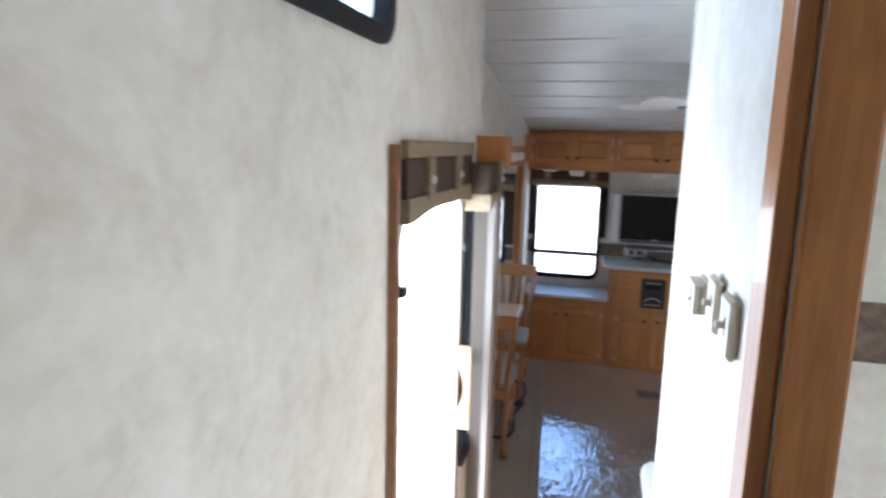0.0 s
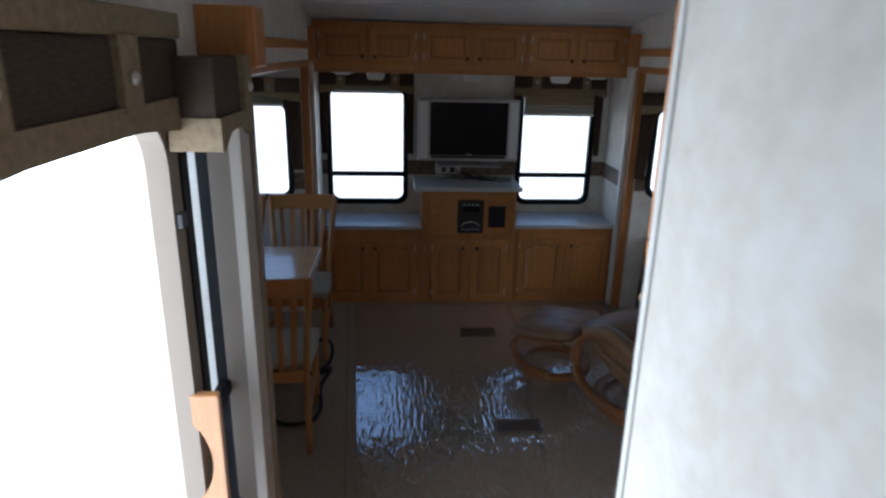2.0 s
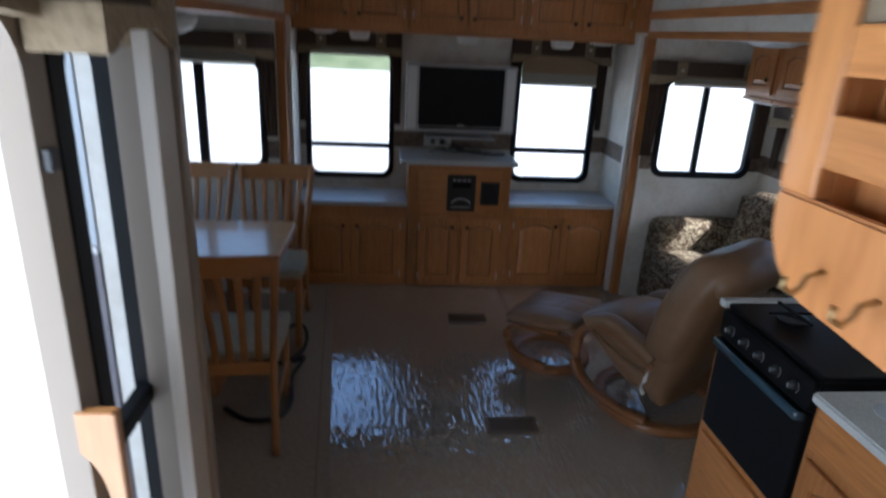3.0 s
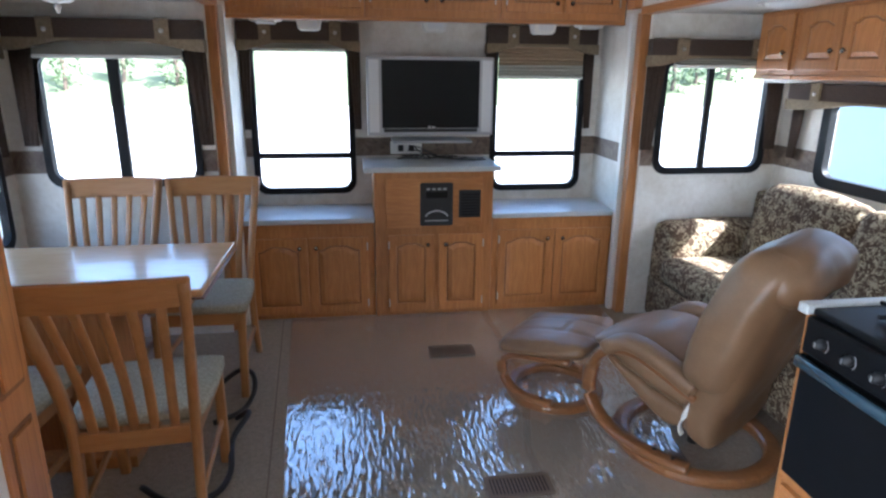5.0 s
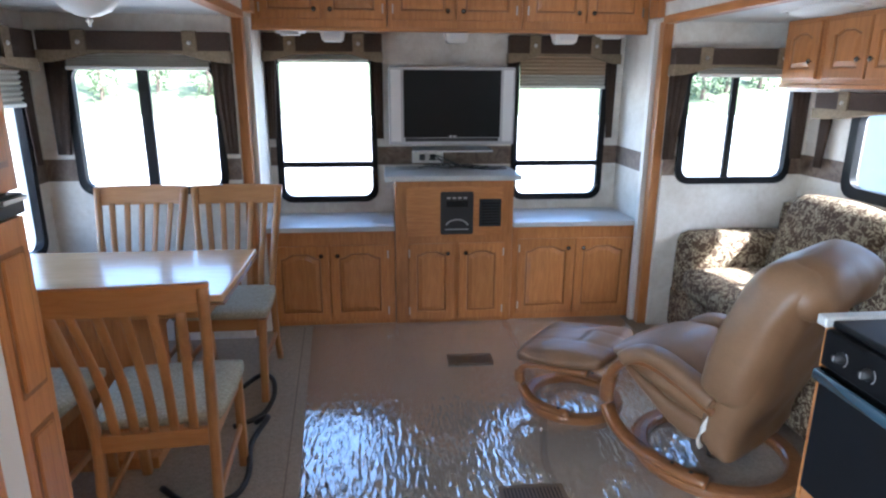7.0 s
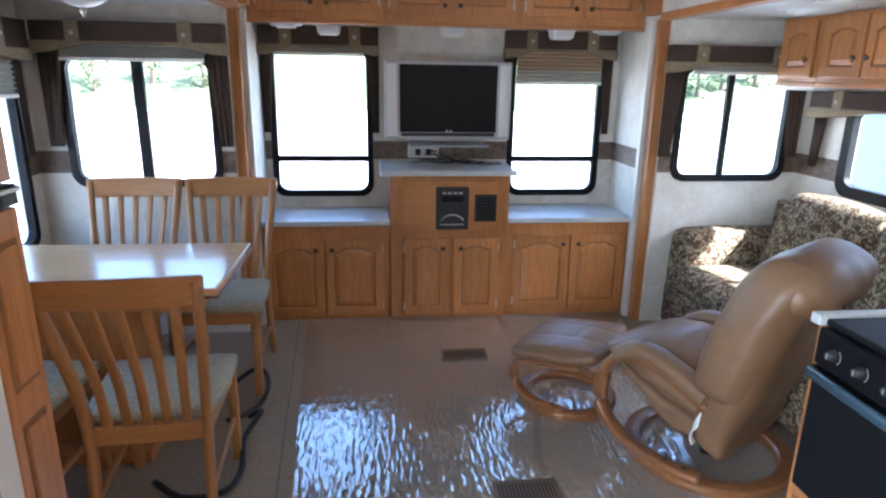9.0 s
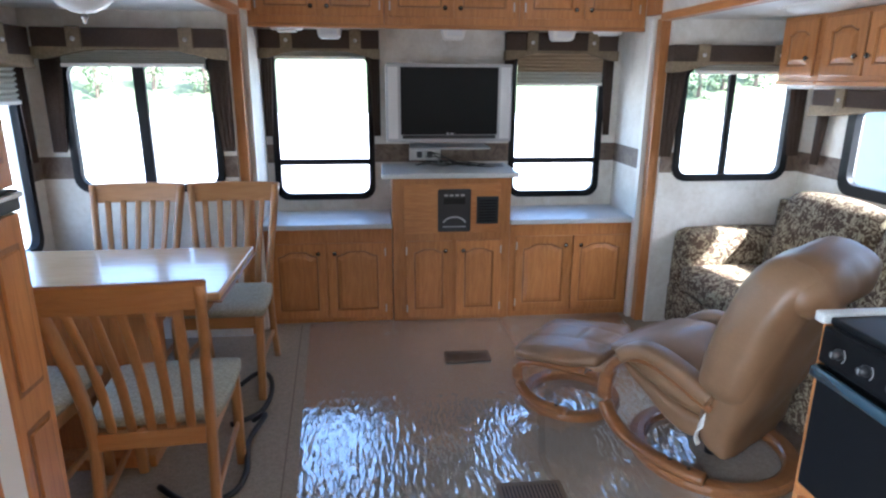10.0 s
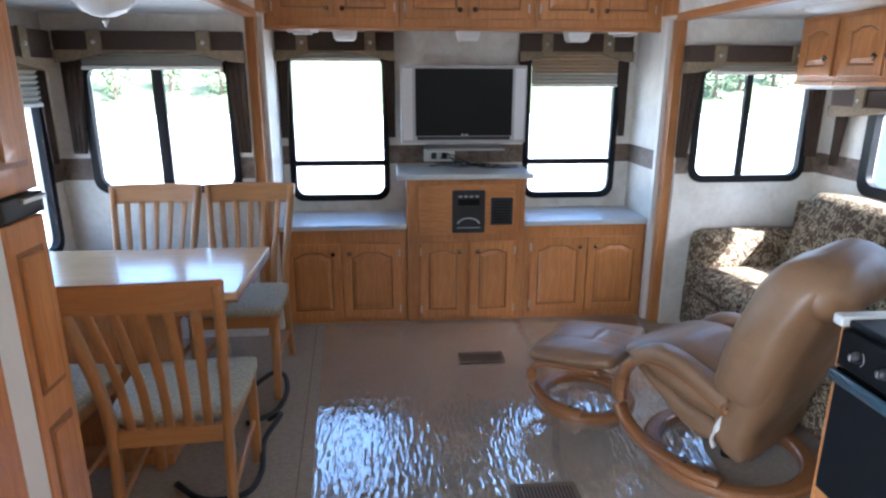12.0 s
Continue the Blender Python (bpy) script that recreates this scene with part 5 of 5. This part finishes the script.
# ---- refrigerator in the dinette slide-out ----
fr = thing("refrigerator", (-0.925, -3.03, 0), "oak-panelled refrigerator with a dark handle strip", "refrigerator")
part("cabinet_body", solid(-0.60, 0.0, 0.0, 0.652, 0.0, ZS - 0.05, bevel=0.004), M_OAK, fr)
part("edge_strip", solid(0.0005, 0.028, 0.425, 0.503, 0.0, ZS - 0.05, bevel=0.004), M_WHITE, fr, "pale edge strip")
part("stile", solid(0.0005, 0.034, 0.0, 0.424, 0.0, ZS - 0.05, bevel=0.004), M_OAK, fr, "plain oak stile")
for nm, z0, z1 in (("lower_door", 0.12, 1.238), ("upper_door", 1.292, 1.75)):
    d = part(nm, solid(0.001, 0.030, 0.505, 0.650, z0, z1, bevel=0.005), M_OAK, fr, "oak-panelled door")
    zs = ((z0 + 0.05, z1 - 0.05),) if nm == "upper_door" else ((z0 + 0.05, 0.79), (0.865, z1 - 0.06))
    for za, zb in zs:
        # flat ring in the darker oak, groove shade by colour
        part("groove", ring_frame(round_rect(0.532, 0.626, za, zb, 0.004, 2), round_rect(0.540, 0.618, za + 0.012, zb - 0.012, 0.004, 2), 0.0315, 0.0303, "x"), M_GROOVE_SHADE, d)
        p = extrude_outline(round_rect(0.541, 0.617, za + 0.013, zb - 0.013, 0.004, 2), 0.006, "x", 0.002)
        bmesh.ops.translate(p, verts=p.verts[:], vec=(0.0305, 0, 0))
        part("panel", p, M_OAK, d)
part("handle_strip", solid(0.001, 0.036, 0.505, 0.650, 1.243, 1.287, bevel=0.004), M_DARK, fr, "black handle strip")
part("latch", solid(0.0365, 0.046, 0.56, 0.645, 1.272, 1.282, bevel=0.002), M_CHROME, fr, "silver latch")

# ---- floor things ----
for x, y in ((0.32, -0.605), (0.395, -1.79)):
    v = thing("floor_vent", (x, y, 0.0125), "brown slatted floor register in the carpet", "vent", "floor vents")
    part("flange", ring_frame(round_rect(-0.125, 0.125, -0.062, 0.062, 0.006, 2), round_rect(-0.108, 0.108, -0.046, 0.046, 0.004, 2), 0, -0.006), M_GRILLE, v).matrix_basis = pose(0, 0, 0, -90)
    part("backing", solid(-0.109, 0.109, -0.047, 0.047, 0.0003, 0.0012, bevel=0), M_BRONZE, v)
    for k in range(15):
        sx = -0.098 + 0.014 * k
        part("slat", solid(sx - 0.003, sx + 0.003, -0.046, 0.046, 0.0015, 0.0052, bevel=0), M_GRILLE, v)

fl = thing("carpet_film", (0.0, 0, 0), "clear wrinkled protective film lying on the carpet", "plastic film")


def film_sheet(u0, u1, lift, seed):
    """One strip of the film between two shares of its width, with fine lengthwise creases."""
    nx, ny = int(700 * (u1 - u0)), 190
    vs, fs = [], []
    for i in range(nx + 1):
        for j in range(ny + 1):
            y = -0.03 - 2.45 * j / ny
            left, right = -0.60 - 0.07 * (y + 0.03), 1.40 - 0.45 * max(0, min(0.6, -y - 0.95)) - 0.1 * max(0, -y - 1.55)
            x = left + (right - left) * (u0 + (u1 - u0) * i / nx)
            warp = 0.02 * noise.noise(Vector((x * 6, y * 7, seed)))
            r1 = noise.noise(Vector(((x + warp - 0.12 * y) * 86, y * 13, seed)))
            r2 = noise.noise(Vector(((x + 2 * warp + 0.25 * y) * 58, y * 14, seed + 5)))
            r3 = noise.noise(Vector(((x + warp - 0.06 * y) * 66, y * 11, seed + 9)))
            z = lift + 0.0009 * (1 - abs(r1)) ** 3 + 0.0009 * (1 - abs(r2)) ** 4 + 0.0017 * r3 + 0.0012 * noise.noise(Vector((x * 5, y * 3.2, seed)))
            vs.append((x, y, z))
    for i in range(nx):
        for j in range(ny):
            k = i * (ny + 1) + j
            fs.append((k, k + 1, k + ny + 2, k + ny + 1))
    fb = bmesh.new()
    bv = [fb.verts.new(p) for p in vs]
    for q in fs:
        fb.faces.new([bv[k] for k in q])
    return fb


for u0, u1, lift in ((0.0, 0.62, 0.007), (0.6, 1.0, 0.0105)):
    film = part("sheet", film_sheet(u0, u1, lift, 3 + u0), M_FILM, fl, soft=True)
    film.visible_shadow = False
sm = thing("carpet_seam", (0, 0, 0), "dark carpet seam along the dinette", "seam", kind="structure")
part("groove", extrude_outline([(-0.655, -0.03), (-0.648, -0.03), (-0.495, -2.3), (-0.502, -2.3)], 0.0015, "z"), M_SEAM, sm).location = (0, 0, 0.0005)

# ---- ceiling fan ----
fn = thing("ceiling_fan", (0.33, -1.9, 2.19), "dark bronze ceiling fan with pale blades, at rest", "fan")
part("canopy", lathe([(0.018, 0.07), (0.018, 0.17), (0.05, 0.18), (0.06, 0.21), (0.06, 0.235)], 24), M_CHROME, fn, soft=True)
part("motor", lathe([(0.02, -0.005), (0.04, 0.0), (0.055, 0.015), (0.06, 0.04), (0.055, 0.065), (0.03, 0.08), (0.02, 0.085)], 28), M_BRONZE, fn, "dark bronze motor housing", soft=True)
for k in range(5):
    bl = extrude_outline([(0.12, -0.025), (0.18, -0.055), (0.46, -0.065), (0.5, -0.04), (0.505, 0.0), (0.5, 0.04), (0.46, 0.065), (0.18, 0.055), (0.12, 0.025)], 0.006, "z", 0.001)
    bmesh.ops.transform(bl, matrix=pose(0, 0, 0.045, 13, 0, 0), verts=bl.verts[:])
    bo = part("blade", bl, M_WHITE, fn, "pale fan blade")
    bo.matrix_basis = pose(0, 0, 0, 0, 0, 12 + 72 * k)
    part("blade_arm", solid(0.05, 0.15, -0.012, 0.012, 0.036, 0.042, bevel=0.002), M_BRONZE, bo)
part("pull_chain", tube([(-0.03, -0.02, 0.0), (-0.032, -0.021, -0.035)], 0.004, 6), M_BRONZE, fn)

# ---- hallway fittings on the partition, facing -x ----
th = thing("thermostat", (XP, -4.615, 1.728), "ivory wall thermostat with a slider and small arrows", "thermostat")
part("case", solid(-0.027, -0.007, 0, 0.086, 0, 0.050, bevel=0.003), M_CREAM, th)
part("base_plate", solid(-0.007, -0.0005, -0.003, 0.089, -0.003, 0.053, bevel=0.002), M_CREAM, th)
part("slider_slot", solid(-0.0285, -0.0265, 0.024, 0.0255, 0.008, 0.044, bevel=0), M_DARK, th)
part("slider", solid(-0.032, -0.0265, 0.022, 0.0275, 0.020, 0.024, bevel=0.001), M_DARK, th)
for y, z in ((0.070, 0.028), (0.047, 0.028), (0.047, 0.014)):
    part("arrow_mark", extrude_outline([(y - 0.0025, z), (y + 0.0025, z), (y, z + 0.0035)], 0.001, "x"), M_DARK, th).location = (-0.0278, 0, 0)
for k in range(9):
    part("louvre", solid(-0.019, -0.013, -0.0012, 0.001, 0.005 + 0.0047 * k, 0.0068 + 0.0047 * k, bevel=0), M_GRILLE, th)
for y, z, lab in ((-4.688, 1.727, "ivory light switch plate on the partition"), (-4.798, 1.724, "ivory light switch plate by the door casing")):
    sw = thing("light_switch", (XP, y, z), lab, "switch", "hallway switches")
    part("plate", solid(-0.014, -0.0005, -0.035, 0.035, 0, 0.080, bevel=0.005, seg=1), M_CREAM, sw)
    part("toggle_frame", solid(-0.0155, -0.0135, -0.009, 0.009, 0.026, 0.054, bevel=0.0015), M_CREAM, sw)
    part("toggle", solid(-0.025, -0.0155, -0.004, 0.004, 0.036, 0.046, bevel=0.0015), M_WHITE, sw)

gb = thing("grab_handle", (XH, -3.462, 0.90), "light wooden grab plate with an oval cut-out by the doorway", "handle")
outl = [(0.001, 0.0), (0.056, 0.0), (0.060, 0.004), (0.060, 0.330), (0.056, 0.335), (0.001, 0.335), (0.001, 0.262)]
for k in range(1, 12):
    outl.append((0.001 + 0.034 * math.sin(math.pi * k / 12) ** 0.7, 0.262 - 0.19 * k / 12))
outl.append((0.001, 0.072))
part("plate", extrude_outline(outl, 0.022, "y", 0.002), M_BEECH, gb)

# ---- outdoors ----
bm = bmesh.new()
n = 24
vs = [[bm.verts.new((-400 + 800 * i / n, -400 + 800 * j / n, -1.0)) for j in range(n + 1)] for i in range(n + 1)]
for i in range(n):
    for j in range(n):
        bm.faces.new((vs[i][j], vs[i + 1][j], vs[i + 1][j + 1], vs[i][j + 1]))
structure("ground", bm, M_GROUND, "pale gravel lot around the trailer", "ground")
bm = bmesh.new()
rnd = random.Random(3)
rows = []
for i in range(61):
    x = -180 + 6 * i
    rows.append([bm.verts.new((x, y, z + (rnd.uniform(-0.5, 0.5) if z > 0 else 0))) for y, z in ((42, -1.02), (48, 1.2), (62, 5.5), (80, 9.0), (110, 11.0))])
for a, b in zip(rows, rows[1:]):
    for k in range(4):
        bm.faces.new((a[k], b[k], b[k + 1], a[k + 1]))
structure("grass_bank", bm, M_GRASS, "sunlit grassy bank beyond the lot", "ground")


# glowing panel added just outside the doorway; it whitens the opening and lights the hall
structure("backdrop", solid(-0.80, -0.772, -4.40, -3.395, -0.30, 2.0, bevel=0), M_GLOW, "added glowing panel in place of daylight outside the open entrance", "backdrop")


def tree(x, y, z, h, seed, low=0.25):
    r = random.Random(seed)
    t = thing("tree", (x, y, z), "leafy green tree on the far bank", "tree", "trees on the bank")
    part("trunk", tube([(0, 0, 0), (0.1, 0, h * 0.3), (0.0, 0.1, h * 0.6), (0.05, 0, h * 0.85)], 0.12 + 0.01 * h, 8), M_BARK, t)
    me = bmesh.new()
    for k in range(46):
        q = r.random()
        zz = h * (low + (1.03 - low) * q)
        rad = h * 0.30 * (1.05 - abs(q - 0.35)) * r.random() ** 0.5
        a = r.uniform(0, 6.283)
        c = Vector((rad * math.cos(a), rad * math.sin(a), zz))
        for m in range(9):
            o = c + Vector([r.gauss(0, h * 0.05) for _ in range(3)])
            u = Vector([r.gauss(0, 1) for _ in range(3)]).normalized() * h * 0.035
            w = Vector([r.gauss(0, 1) for _ in range(3)]).normalized() * h * 0.035
            me.faces.new([me.verts.new(o + p) for p in (u, w, -u, -w)])
    part("crown", me, M_LEAF, t, "clumped leaves")
    return t


for k in range(11):
    tree(-60 + 14 * k + random.Random(k).uniform(-4, 4), 50 + random.Random(k + 50).uniform(0, 18), 1.5 + random.Random(k + 50).uniform(0, 1), random.Random(k + 9).uniform(5, 9), k)

for k, (x, y, h) in enumerate(((-20.5, 45.0, 4.2), (-17.0, 46.5, 3.6), (-13.0, 45.5, 4.4), (25.5, 45.0, 4.6), (28.0, 46.0, 4.0), (31.5, 47.0, 4.8))):
    tree(x, y, -0.15 + 0.37 * (y - 45.0), h, 40 + k, 0.06)

nt = thing("travel_trailer", (5.4, -0.15, -1.0), "white travel trailer parked alongside, coloured blue-grey for shade", "trailer")
part("body", extrude_outline(round_rect(-4.5, 3.3, 0.55, 3.2, 0.18), 2.3, "x"), M_SHADED_SIDING, nt)
part("skirt", solid(-0.01, 2.31, -4.3, 3.1, 0.35, 0.548, bevel=0.01), M_SKIRT, nt)
for y0 in (-3.2, -1.0):
    part("side_window", solid(-0.02, 0.001, y0, y0 + 0.9, 1.5, 2.1, bevel=0.01), M_SCREEN, nt)
for y in (-0.9, 0.0):
    w = lathe([(0.001, 0), (0.2, 0.0), (0.33, 0.02), (0.35, 0.06), (0.35, 0.18), (0.3, 0.2), (0.001, 0.2)], 24)
    bmesh.ops.transform(w, matrix=pose(0.02, y, 0.35, 0, 90, 0), verts=w.verts[:])
    part("wheel", w, M_DARK, nt, soft=True)
